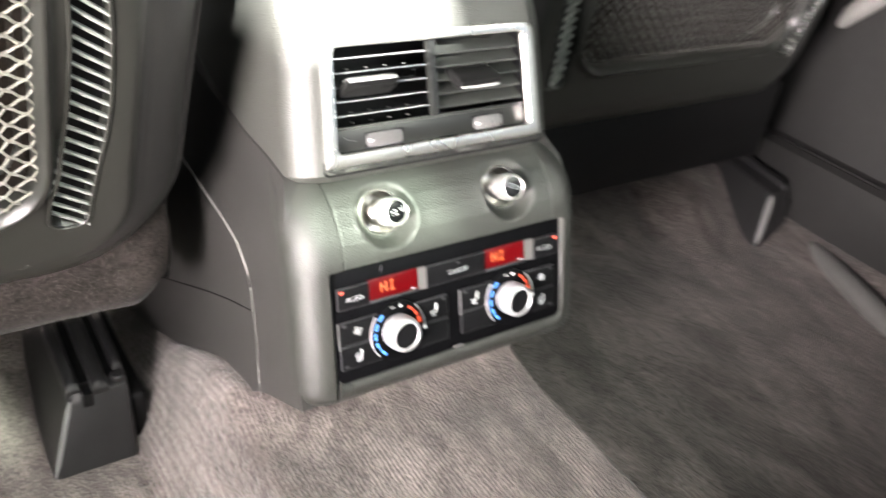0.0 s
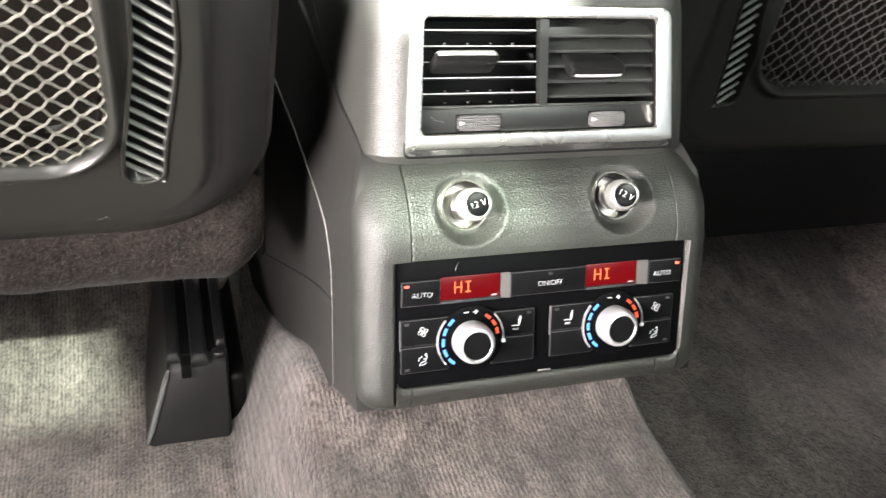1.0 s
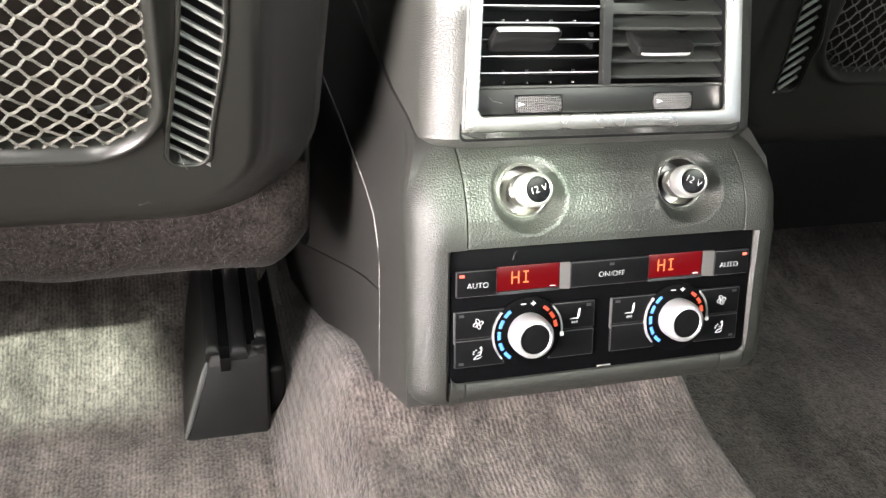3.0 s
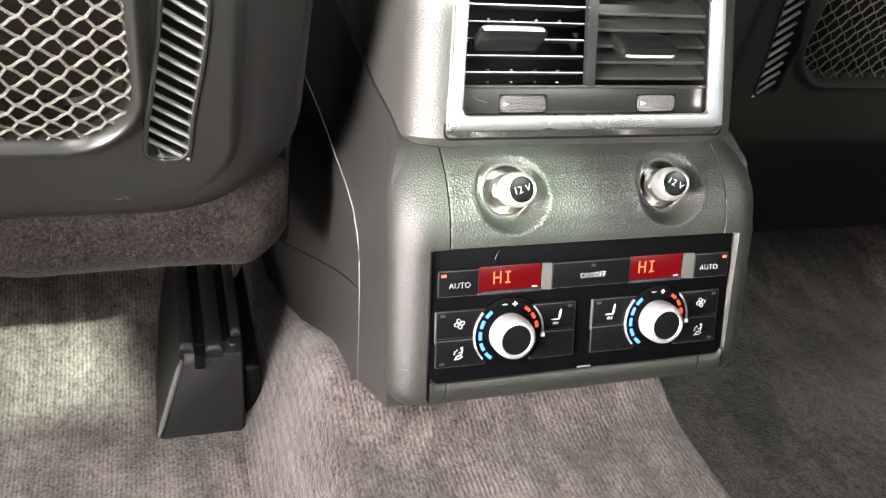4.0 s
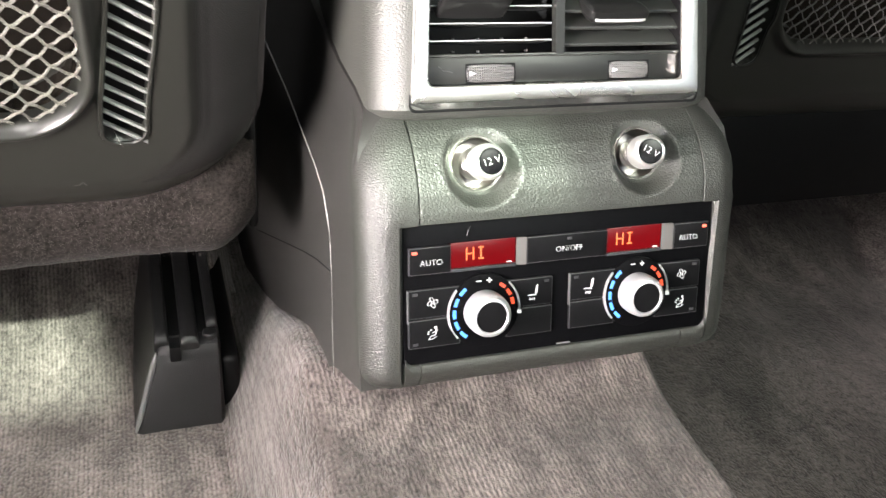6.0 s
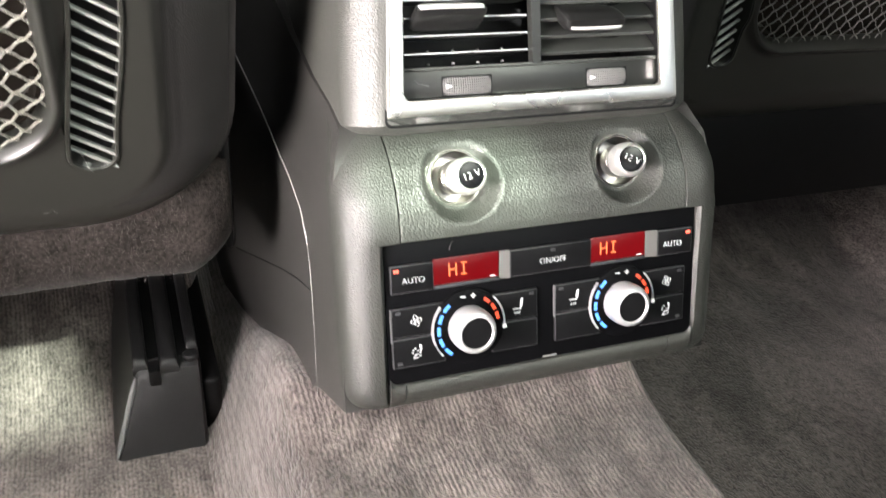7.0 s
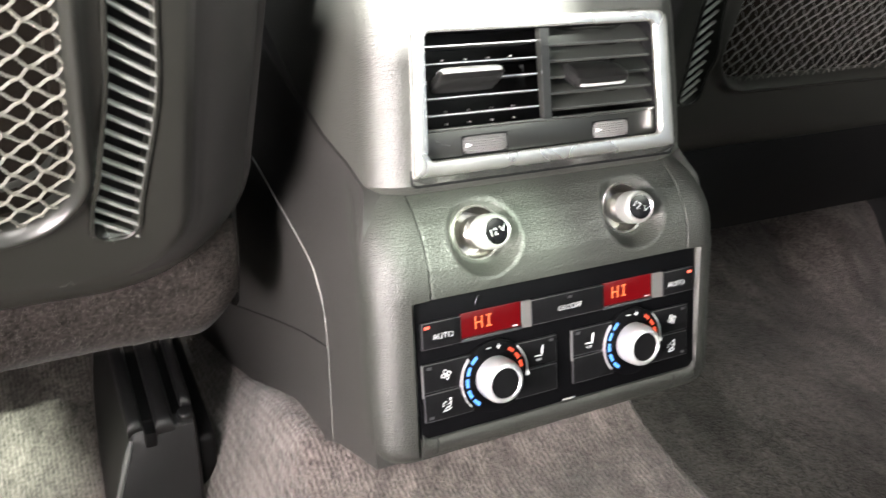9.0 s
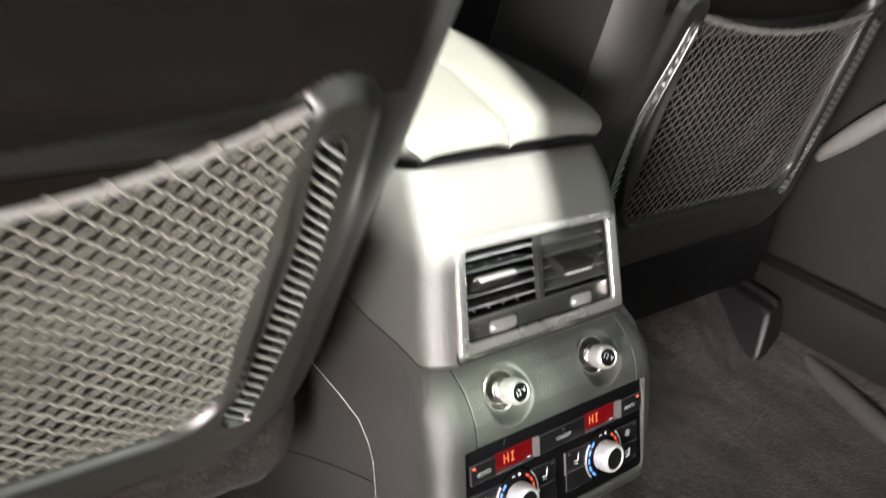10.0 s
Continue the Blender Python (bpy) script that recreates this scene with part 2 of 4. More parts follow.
def loft(rings, closed=True, caps=(True, True), bm=None):
    """Skin of rings with equal counts of points."""
    bm = bm or bmesh.new()
    rows = [[bm.verts.new(p) for p in ring] for ring in rings]
    n = len(rings[0])
    for a, b in zip(rows, rows[1:]):
        for i in range(n if closed else n - 1):
            j = (i + 1) % n
            bm.faces.new((a[i], a[j], b[j], b[i]))
    if caps[0]:
        bm.faces.new(rows[0])
    if caps[1]:
        bm.faces.new(rows[-1][::-1])
    return bm


def rrect(x0, x1, z0, z1, r, n=6, low=None, fill=0):
    """Points of a rounded rectangle in the x-z plane, as pairs; fill adds points along the sides."""
    out = []
    b = low or r
    for cx, cz, a, q in ((x1 - r, z1 - r, 0, r), (x0 + r, z1 - r, 90, r), (x0 + b, z0 + b, 180, b), (x1 - b, z0 + b, 270, b)):
        for i in range(n + 1):
            t = radians(a + 90 * i / n)
            out.append((cx + q * math.cos(t), cz + q * math.sin(t)))
    if fill:
        full = []
        for i, (p, q) in enumerate(zip(out, out[1:] + out[:1])):
            full.append(p)
            if i % (n + 1) == n:
                full += [(p[0] + (q[0] - p[0]) * k / (fill + 1), p[1] + (q[1] - p[1]) * k / (fill + 1)) for k in range(1, fill + 1)]
        return full
    return out


def tube(points, r, sides=6, bm=None, flat=1.0):
    """A tube along points; r a number or one per point."""
    pts = [Vector(p) for p in points]
    rings = []
    for i, p in enumerate(pts):
        way = (pts[min(i + 1, len(pts) - 1)] - pts[max(i - 1, 0)]).normalized()
        side = way.cross(Vector((0, 0, 1)) if abs(way.z) < 0.9 else Vector((0, 1, 0))).normalized()
        up = side.cross(way)
        q = r[i] if isinstance(r, (list, tuple)) else r
        rings.append([p + q * (math.cos(2 * math.pi * k / sides) * side + flat * math.sin(2 * math.pi * k / sides) * up) for k in range(sides)])
    return loft(rings, bm=bm)


def lathe(profile, m=None, seg=32, bm=None, caps=(True, True)):
    """A turned body: profile of (radius, height) along local z."""
    rings = [[Vector((r * math.cos(2 * math.pi * k / seg), r * math.sin(2 * math.pi * k / seg), h)) for k in range(seg)] for r, h in profile]
    if m:
        rings = [[m @ p for p in ring] for ring in rings]
    return loft(rings, bm=bm, caps=caps)


def arc_bar(cx, cz, r0, r1, a0, a1, y0, y1, n=8, bm=None):
    """A bent bar round (cx, cz), between angles in degrees."""
    rings = []
    for i in range(n + 1):
        t = radians(a0 + (a1 - a0) * i / n)
        c, s = math.cos(t), math.sin(t)
        rings.append([(cx + r * c, y, cz + r * s) for r, y in ((r0, y0), (r1, y0), (r1, y1), (r0, y1))])
    return loft(rings, bm=bm)


def lettering(text, size, depth=0.0002):
    """Letters as a mesh, in the local x-y plane, centred."""
    cu = bpy.data.curves.new("letters", "FONT")
    cu.body, cu.size, cu.extrude, cu.align_x, cu.align_y, cu.resolution_u = text, size, depth, "CENTER", "CENTER", 3
    cu.offset = -0.022 * size
    ob = bpy.data.objects.new("letters", cu)
    scene.collection.objects.link(ob)
    bpy.context.view_layer.update()
    me = bpy.data.meshes.new_from_object(ob.evaluated_get(bpy.context.evaluated_depsgraph_get()))
    bpy.data.objects.remove(ob)
    bpy.data.curves.remove(cu)
    me.materials.clear()
    return me


# ---- the shell of the car ----
def tunnel_height(x, y):
    """Height of the carpet: flat footwells, the tunnel between them, the rise below the seats."""
    keys = ((-0.65, 0.086), (0.0, 0.098), (0.05, 0.101), (0.10, 0.122), (0.145, 0.112), (0.172, 0.098), (0.23, 0.066), (0.36, 0.02), (0.70, 0.0))
    left = next(p + (q - p) * (y - a) / (c - a) for (a, p), (c, q) in zip(keys, keys[1:]) if y <= c)
    right = 0.100 + 0.024 * smoothstep(0.03, 0.12, y) - 0.012 * smoothstep(0.0, -0.25, y)
    f = smoothstep(-0.06, 0.06, x)
    top = left * (1 - f) + right * f
    z = top * (smoothstep(0.168, 0.116, -x) if x < 0 else smoothstep(0.150, 0.100, x))
    ramp_l = 0.10 * smoothstep(0.19, 0.45, y) * smoothstep(-0.13, -0.16, x)
    ramp_r = 0.10 * smoothstep(0.24, 0.55, y) * smoothstep(0.13, 0.16, x)
    z = max(z, ramp_l, ramp_r)
    beside_rail = 0.066 * smoothstep(0.19, 0.31, y) * smoothstep(0.50, 0.60, x) * smoothstep(0.668, 0.656, x)
    z = max(z, beside_rail)
    rim = smoothstep(0.60, 0.70, abs(x))
    z += 0.03 * rim * rim
    wrinkle = 0.0022 * noise.noise((x * 14, y * 9, 0.3)) + 0.0008 * noise.noise((x * 45, y * 30, 1.3))
    return z + wrinkle


def ground():
    bm = bmesh.new()
    nx, ny = 330, 200
    rows = []
    for j in range(ny + 1):
        y = -0.62 + 1.27 * j / ny
        rows.append([bm.verts.new((x, y, tunnel_height(x, y))) for x in (-0.74 + 1.48 * i / nx for i in range(nx + 1))])
    for a, b in zip(rows, rows[1:]):
        for i in range(nx):
            bm.faces.new((a[i], a[i + 1], b[i + 1], b[i]))
    return tagged(part("floor", bm, CARPET), "grey velour carpet over footwells and centre tunnel", "carpet", kind="structure")


ground()


def body_shell():
    """Plain unseen sides, roof and ends that close the cabin, with openings that let the daylight in and shape the sun
    patches.
    """
    def wall(name, bm, material, label, category):
        return tagged(part(name, bm, material, smooth=False), label, category, kind="structure")

    # left side, open at the rear door window
    bm = box(-0.80, -0.76, -1.6, 1.5, -0.05, 0.66)
    loft([[(x, y, z) for y, z in ((-1.6, 0.66), (-0.437, 0.66), (-0.897, 1.12), (-1.6, 1.12))] for x in (-0.80, -0.76)], bm=bm)
    box(-0.80, -0.76, 0.10, 0.33, 0.66, 1.12, bm=bm)
    box(-0.80, -0.76, 0.83, 1.5, 0.66, 1.12, bm=bm)
    box(-0.80, -0.76, 0.33, 0.83, 0.66, 0.70, bm=bm)
    box(-0.80, -0.76, 0.33, 0.83, 1.00, 1.12, bm=bm)
    box(-0.80, -0.76, -1.6, 1.5, 1.12, 1.2, bm=bm)
    wall("wall_left", bm, TRIM, "dark grey door side with an open window", "door trim")
    wall("wall_front", box(-0.80, 0.80, 1.5, 1.54, -0.05, 1.2), TRIM, "dark dashboard side of the cabin", "bulkhead")
    bm = box(-0.80, 0.80, -1.64, -1.6, -0.05, 0.36)
    box(-0.80, 0.80, -1.64, -1.6, 1.10, 1.2, bm=bm)
    box(-0.80, -0.66, -1.64, -1.6, 0.36, 1.10, bm=bm)
    box(0.50, 0.80, -1.64, -1.6, 0.36, 1.10, bm=bm)
    wall("wall_rear", bm, TRIM, "dark rear end of the cabin with a tailgate window", "bulkhead")
    # roof holes are made up, cut so the sun falls on pod, lids and shoulder
    bm = box(-0.76, 0.76, -1.6, -0.878, 1.16, 1.17)
    box(-0.76, -0.540, -0.878, -0.804, 1.16, 1.17, bm=bm)
    box(-0.445, 0.76, -0.878, -0.804, 1.16, 1.17, bm=bm)
    box(-0.76, 0.76, -0.804, -0.715, 1.16, 1.17, bm=bm)
    box(-0.76, 0.76, -0.10, 1.5, 1.16, 1.17, bm=bm)
    box(-0.76, -0.49, -0.715, -0.10, 1.16, 1.17, bm=bm)
    loft([[(x, y, z) for x, y in ((-0.384, -0.715), (0.76, -0.715), (0.76, -0.10), (-0.171, -0.10))] for z in (1.16, 1.17)], bm=bm)
    wall("ceiling", bm, LINER, "pale unseen headliner with holes shaped for the sun patches", "headliner")
    # unseen panel added over the fill lamp
    wall("fill_panel", box(-0.10, 0.66, -1.00, -0.24, 1.1535, 1.1585, 0.001), LINER, "unseen pale panel added above the roof fill lamp", "sunblind")
    pane = thing("window_1", "green tinted rear door window glass", "window", kind="structure")
    part("pane", box(-0.784, -0.780, -0.94, 0.12, 0.64, 1.14), TINTED, pane, smooth=False)
    pane = thing("window_2", "added tinted pane over the small sun hole", "window", kind="structure")
    part("pane", box(-0.58, -0.44, -0.92, -0.76, 1.174, 1.178), PATCH_GLASS, pane, smooth=False)
    # out of view; its height keeps the tailgate lamp off the floor
    wall("rear_bench", box(-0.74, 0.74, -1.3, -0.40, -0.02, 0.41, 0.03), DARK, "black leather rear bench, unseen, raised to block tailgate light", "bench")
    wall("front_floor", box(-0.76, 0.76, 0.62, 1.5, -0.05, 0.1), TRIM, "dark front floor below the dashboard", "floor")


body_shell()


def sill():
    s = thing("sill_trim", "dark grey plastic door sill trim above the carpet", "sill trim", kind="structure")
    prof = [(0.694, -0.02), (0.690, 0.02), (0.692, 0.085), (0.697, 0.108), (0.704, 0.114), (0.80, 0.116), (0.80, -0.02)]
    part("sill_panel", loft([[(x, y, z) for x, z in prof] for y in (-0.6, -0.2, 0.2, 0.62)]), TRIM, s)
    prof = [(0.707, 0.1185), (0.712, 0.121), (0.735, 0.22), (0.752, 0.36), (0.765, 0.60), (0.775, 1.16), (0.80, 1.16), (0.80, 0.1185)]
    part("pillar_panel", loft([[(x, y, z) for x, z in prof] for y in (-0.6, -0.2, 0.2, 0.7, 1.5)]), TRIM, s)
    part("seam_lip", tube([(0.7045, y, 0.1165) for y in (-0.6, -0.2, 0.1, 0.4, 0.62)], 0.0014), TRIM, s, "thin edge of the sill seam")
    # added pale strip that paints the lit band of carpet near the sill
    run = ((0.690, 0.165, 0.012), (0.680, 0.145, 0.014), (0.664, 0.11, 0.014), (0.646, 0.06, 0.012), (0.632, 0.02, 0.010), (0.616, -0.05, 0.006), (0.605, -0.15, 0.004), (0.60, -0.32, 0.004))
    part("lit_strip", tube(run, [0.004, 0.010, 0.013, 0.014, 0.014, 0.014, 0.014, 0.014], 12), LIT_BAND, s, "smooth grey strip standing in for a lit carpet band")
    g = thing("side_bar", "pale grey rounded bar on the dark side trim", "door pull")
    pts = [(0.722, 0.245, 0.272), (0.716, 0.235, 0.287), (0.712, 0.21, 0.316), (0.712, 0.18, 0.352), (0.716, 0.14, 0.395), (0.722, 0.09, 0.44), (0.735, 0.02, 0.50)]
    part("bar", tube(pts, [0.006, 0.011, 0.014, 0.015, 0.015, 0.014, 0.012], 12), PALE, g)


sill()

# ---- centre console: local axes lie along its tilted rear face ----
TILT = Matrix.Translation((0, 0, 0.145)) @ Matrix.Rotation(radians(-18), 4, "X")


def section(half, front, back, z, r, n=8):
    """One level outline of a console part, with rounded rear corners."""
    pts = []
    for i in range(n + 1):
        t = radians(270 - 90 * i / n)
        pts.append((-half + r + r * math.cos(t), front + r + r * math.sin(t), z))
    # runs from left side round the rear face to the right side, then back
    return [(-half, back, z)] + pts[::-1] + [(-x, y, zz) for x, y, zz in pts] + [(half, back, z)]


def shoulder_front(z):
    """How far forward the rear skin stands at a height."""
    keys = ((0.0265, 0.0085), (0.0285, 0.0045), (0.032, 0.0015), (0.038, 0.0004), (0.050, -0.0006), (0.085, -0.0017), (0.110, -0.0028), (0.118, -0.0034), (0.128, -0.0028), (0.138, 0.0004), (0.148, 0.0062), (0.156, 0.0130), (0.163, 0.0215), (0.168, 0.0300))
    for (a, p), (b, q) in zip(keys, keys[1:]):
        if z <= b:
            return p + (q - p) * max(z - a, 0) / (b - a)
    return keys[-1][1]


def console():
    c = thing("center_console", "dark grey grained rear end of a car centre console", "center console", TILT)
    # side walls: from the rear corner forward, along the notch line on top and the sloping lower edge
    top = ((0.012, 0.1135), (0.016, 0.150), (0.026, 0.165), (0.050, 0.176), (0.085, 0.188), (0.130, 0.210), (0.20, 0.255), (0.30, 0.310), (0.50, 0.36))

    def top_at(y):
        for (a, p), (b, q) in zip(top, top[1:]):
            if y <= b:
                return p + (q - p) * max(y - a, 0) / (b - a)
        return top[-1][1]

    def low_at(y):
        return 0.0265 - 0.18 * max(y - 0.006, 0) - 0.25 * max(y - 0.08, 0)

    for s in (-1, 1):
        rings = []
        for y in (0.014, 0.0165, 0.0185, 0.021, 0.026, 0.035, 0.05, 0.07, 0.085, 0.11, 0.13, 0.16, 0.2, 0.25, 0.3, 0.4, 0.5):
            wide = 0.1070 + 0.019 * smoothstep(0.1, 0.4, y)
            t, lo = top_at(y), low_at(y)
            ring = []
            for k in range(25):
                f = 1 - (1 - k / 24) ** 1.8
                z = lo + (t - lo) * f
                q = min(max((z - t + 0.030) / 0.030, 0.0), 1.0)
                belly = (wide - 0.0958) * (1 - math.sqrt(1 - q * q)) * smoothstep(0.010, 0.045, y)
                belly = max(belly, 0.0096 * smoothstep(0.132, 0.172, z) ** 1.3)
                ring.append((s * (wide - belly), y, z))
            ring += [(s * 0.0900, y, t), (s * 0.0900, y, lo)]
            rings.append(ring)
        part("side_panel", loft(rings), SIDE, c)
        # pale seam on the side, and the short groove in front of it
        line = [(0.083, 0.002), (0.082, 0.020), (0.077, 0.066), (0.077, 0.088), (0.081, 0.101), (0.091, 0.115), (0.113, 0.127), (0.149, 0.145), (0.183, 0.165), (0.214, 0.182), (0.26, 0.208), (0.31, 0.236)]
        part("seam", tube([(s * (0.1072 + 0.019 * smoothstep(0.1, 0.4, y)), y, z) for y, z in line], [0.00010, 0.00012, 0.00016, 0.00035] + [0.0005] * 8, 5), SEAM, c, "pale thin seam edge")
        groove = [(0.080, 0.071), (0.12, 0.0672), (0.16, 0.0625), (0.202, 0.057), (0.3, 0.045)]
        part("groove", tube([(s * (0.1069 + 0.019 * smoothstep(0.1, 0.4, y)), y, z) for y, z in groove], 0.0006, 5), BLACK, c)

    # bezel: two corner posts and the lower bar
    def post(s):
        rings = []
        for z in (0.0265, 0.0278, 0.030, 0.034, 0.038, 0.042, 0.05, 0.07, 0.09, 0.105, 0.112, 0.1133, 0.1137, 0.118, 0.124, 0.130, 0.136, 0.142, 0.148, 0.154, 0.160, 0.165, 0.168):
            f = shoulder_front(z)
            inner = 0.0878 if z < 0.1135 else 0.0794
            low = 0.0035 * smoothstep(0.036, 0.0265, z) + 0.0095 * smoothstep(0.132, 0.172, z) ** 1.3
            r = 0.020 if z > 0.114 else 0.0175
            ring = [(s * inner, f + 0.012, z), (s * inner, f + 0.002, z), (s * (inner + 0.0015), f + 0.0003, z)]
            if z >= 0.1135:
                ring[1:3] = [(s * inner, f + 0.0010, z), (s * (inner + 0.0005), f + 0.0002, z)]
            for k in range(9):
                t = radians(90 * k / 8)
                ring.append((s * (0.1072 - low - r + r * math.sin(t)), f + r - r * math.cos(t), z))
            ring += [(s * (0.1070 - low), f + 0.028, z), (s * (0.1048 - low), f + 0.037, z), (s * (0.095 - low), f + 0.037, z)]
            rings.append(ring)
        return loft(rings)

    part("corner_post", post(-1), BEZEL, c)
    part("corner_post", post(1), BEZEL, c)
    for x0, x1 in ((-0.0872, -0.0795), (-0.0790, 0.0720), (0.0725, 0.0872)):
        prof = [(0.012, 0.0265), (0.0085, 0.0266), (0.0042, 0.0288), (0.0010, 0.0322), (-0.0012, 0.0360), (-0.0016, 0.0388), (-0.0006, 0.0410), (0.0008, 0.0418), (0.012, 0.0418)]
        rings = []
        for x in [x0, x0 + 0.0006] + [x0 + 0.0006 + (x1 - x0 - 0.0012) * k / 10 for k in range(1, 10)] + [x1 - 0.0006, x1]:
            # the inner corner of the bezel is rounded
            d = min(max(abs(x) - 0.0812, 0.0), 0.0066)
            lift = 0.0066 - math.sqrt(0.0066 ** 2 - d * d)
            rings.append([(x, y, z + (lift if z > 0.0385 else 0)) for y, z in prof])
        part("lower_bar", loft(rings), BEZEL, c)
    part("underside", box(-0.094, 0.094, 0.010, 0.30, 0.0255, 0.0335, 0.001), BLACK, c)
    part("core", box(-0.088, 0.088, 0.040, 0.30, 0.034, 0.16), BLACK, c, smooth=False)

    # shoulder with two dished holes for the sockets
    bm = bmesh.new()
    nx, nz = 150, 62
    rows = []
    for j in range(nz + 1):
        z = 0.1140 + (0.1685 - 0.1140) * j / nz
        row = []
        for i in range(nx + 1):
            x = -0.0792 + 0.1584 * i / nx
            y = shoulder_front(z)
            for cx in (-0.0455, 0.0455):
                d = math.hypot(x - cx, (z - 0.1395) * 1.02)
                base = 0.0108 + 0.21 * (z - 0.1395)
                dish = smoothstep(0.0210, 0.0140, d)
                y = y * (1 - dish) + base * dish
                y -= 0.0002 * math.exp(-((d - 0.0210) / 0.0022) ** 2)
            if abs(x) > 0.0788:
                y += 0.0003
            row.append(bm.verts.new((x, y, z)))
        rows.append(row)
    for a, b in zip(rows, rows[1:]):
        for i in range(nx):
            mid = (a[i].co + b[i + 1].co) / 2
            if min(math.hypot(mid.x - cx, (mid.z - 0.1395) * 1.02) for cx in (-0.0455, 0.0455)) > 0.0132:
                bm.faces.new((a[i], a[i + 1], b[i + 1], b[i]))
    part("shoulder", bm, GRAIN, c, sharp=1.2)

    # pod that carries the vents
    rings = []
    for z, half, front, r, deep in (
        (0.1600, 0.0890, 0.0240, 0.022, 0), (0.1612, 0.0925, 0.0190, 0.022, 0), (0.1635, 0.0950, 0.0145, 0.022, 0), (0.1668, 0.0965, 0.0112, 0.022, 0),
        (0.1765, 0.0962, 0.0109, 0.0225, 0), (0.1767, 0.0962, 0.0109, 0.0225, 0.046), (0.20, 0.0955, 0.0115, 0.0225, 0.046), (0.2385, 0.0935, 0.0133, 0.0224, 0.046), (0.2387, 0.0935, 0.0133, 0.0224, 0),
        (0.245, 0.0930, 0.0140, 0.0220, 0), (0.265, 0.0915, 0.0195, 0.0205, 0), (0.2800, 0.0895, 0.0265, 0.0188, 0), (0.2875, 0.0880, 0.0310, 0.0178, 0), (0.2895, 0.0870, 0.0335, 0.0168, 0)):
        ring = section(half, front, 0.40, z, r)
        k = len(ring) // 2
        rings.append(ring[:k] + [(-0.0700, front, z), (-0.0698, front + deep, z), (0.0698, front + deep, z), (0.0700, front, z)] + ring[k:])
    bm = loft(rings, caps=(True, True))
    part("vent_pod", bm, POD, c, "lighter grey grained vent pod")
    return c


console()


def vents():
    v = thing("air_vent", "twin rear air vent in a satin chrome frame", "air vent", TILT @ Matrix.Translation((0, 0.0105, 0)) @ Matrix.Rotation(radians(-2.5), 4, "X"))
    # the frame's face lies 4 mm proud of the pod
    outer0, outer1 = rrect(-0.0788, 0.0800, 0.1702, 0.2440, 0.0075, low=0.0012, fill=20), rrect(-0.0778, 0.0790, 0.1712, 0.2430, 0.0068, low=0.0022, fill=20)
    inner1, inner0 = rrect(-0.0716, 0.0714, 0.1770, 0.2384, 0.0038, fill=20), rrect(-0.0708, 0.0706, 0.1778, 0.2375, 0.003, fill=20)

    def slim(p):
        x, z = p
        return x * (1 - 0.05 * (z - 0.1675) / 0.0765), z

    rings = [[(slim(p)[0], y, p[1]) for p in ring] for ring, y in ((outer0, 0.006), (outer0, -0.0080), (outer1, -0.0097), (rrect(-0.0752, 0.0762, 0.1726, 0.2414, 0.0055, low=0.0022, fill=20), -0.0101), (inner1, -0.0097), (inner0, -0.0088), (inner0, -0.0066))]
    part("frame", loft(rings, caps=(False, False)), CHROME, v, "satin chrome frame")
    lower = []
    for x in [-0.0788 + 0.1588 * k / 24 for k in range(25)]:
        end = 0.0026 * smoothstep(0.0046, 0.0, min(x + 0.0788, 0.0800 - x))
        lower.append([(x, y, z) for y, z in ((0.005, 0.1664 + end), (-0.0050, 0.1664 + end), (-0.0066, 0.1669 + end), (-0.0084, 0.1698), (-0.0080, 0.1701), (0.005, 0.1701))])
    part("lower_trim", loft(lower), DARK_METAL, v, "darker lower edge of the frame")
    gap0, gap1 = rrect(-0.0797, 0.0809, 0.1654, 0.2448, 0.0080, low=0.0036), rrect(-0.0788, 0.0800, 0.1668, 0.2438, 0.0074, low=0.0030)
    part("frame_gap", loft([[(slim(p)[0], y, p[1]) for p in ring] for ring, y in ((gap0, 0.006), (gap0, -0.0064), (gap1, -0.0066), (gap1, 0.006))], caps=(False, False)), BLACK, v, "dark gap round the frame")
    duct0, duct1 = rrect(-0.0716, 0.0714, 0.1766, 0.2384, 0.003), rrect(-0.0706, 0.0704, 0.1774, 0.2376, 0.003)
    part("vent_duct", loft([[(slim(p)[0], y, p[1]) for p in ring] for ring, y in ((duct0, 0.029), (duct0, -0.0066), (duct1, -0.0066), (duct1, 0.029))], caps=(False, False)), BLACK, v)
    bm = box(-0.075, 0.075, 0.030, 0.032, 0.176, 0.240)
    part("vent_back", bm, BLACK, v, smooth=False)
    part("ledge", box(-0.0703, 0.0701, -0.0052, 0.004, 0.1776, 0.1915, 0.0012), LEDGE, v, "black strip below the slats")
    part("ledge_edge", box(-0.0700, 0.0698, -0.0058, -0.0030, 0.1908, 0.1925, 0.0006), SLAT, v, "rounded strip edge")
    part("divider", loft([[(-w, -0.004, z), (-w + 0.0008, -0.0062, z), (w - 0.0008, -0.0062, z), (w, -0.004, z), (w, -0.0028, z), (-w, -0.0028, z)] for z, w in ((0.1918, 0.0030), (0.215, 0.0031), (0.2372, 0.0033))]), LEDGE, v)

    def blade(x0, x1, tilt, depth, thick=1.0):
        bm = bmesh.new()
        prof = [(0, 0.0006), (0.0004, 0.0011), (depth * 0.5, 0.0014), (depth, 0.0006), (depth, -0.0006), (depth * 0.5, -0.0010), (0.0004, -0.0008), (0, -0.0004)]
        c, s = math.cos(tilt), math.sin(tilt)
        return loft([[(x, y * c - z * s, y * s + z * c) for y, z in [(q, w * thick) for q, w in prof]] for x in (x0, (x0 + x1) / 2, x1)], bm=bm)

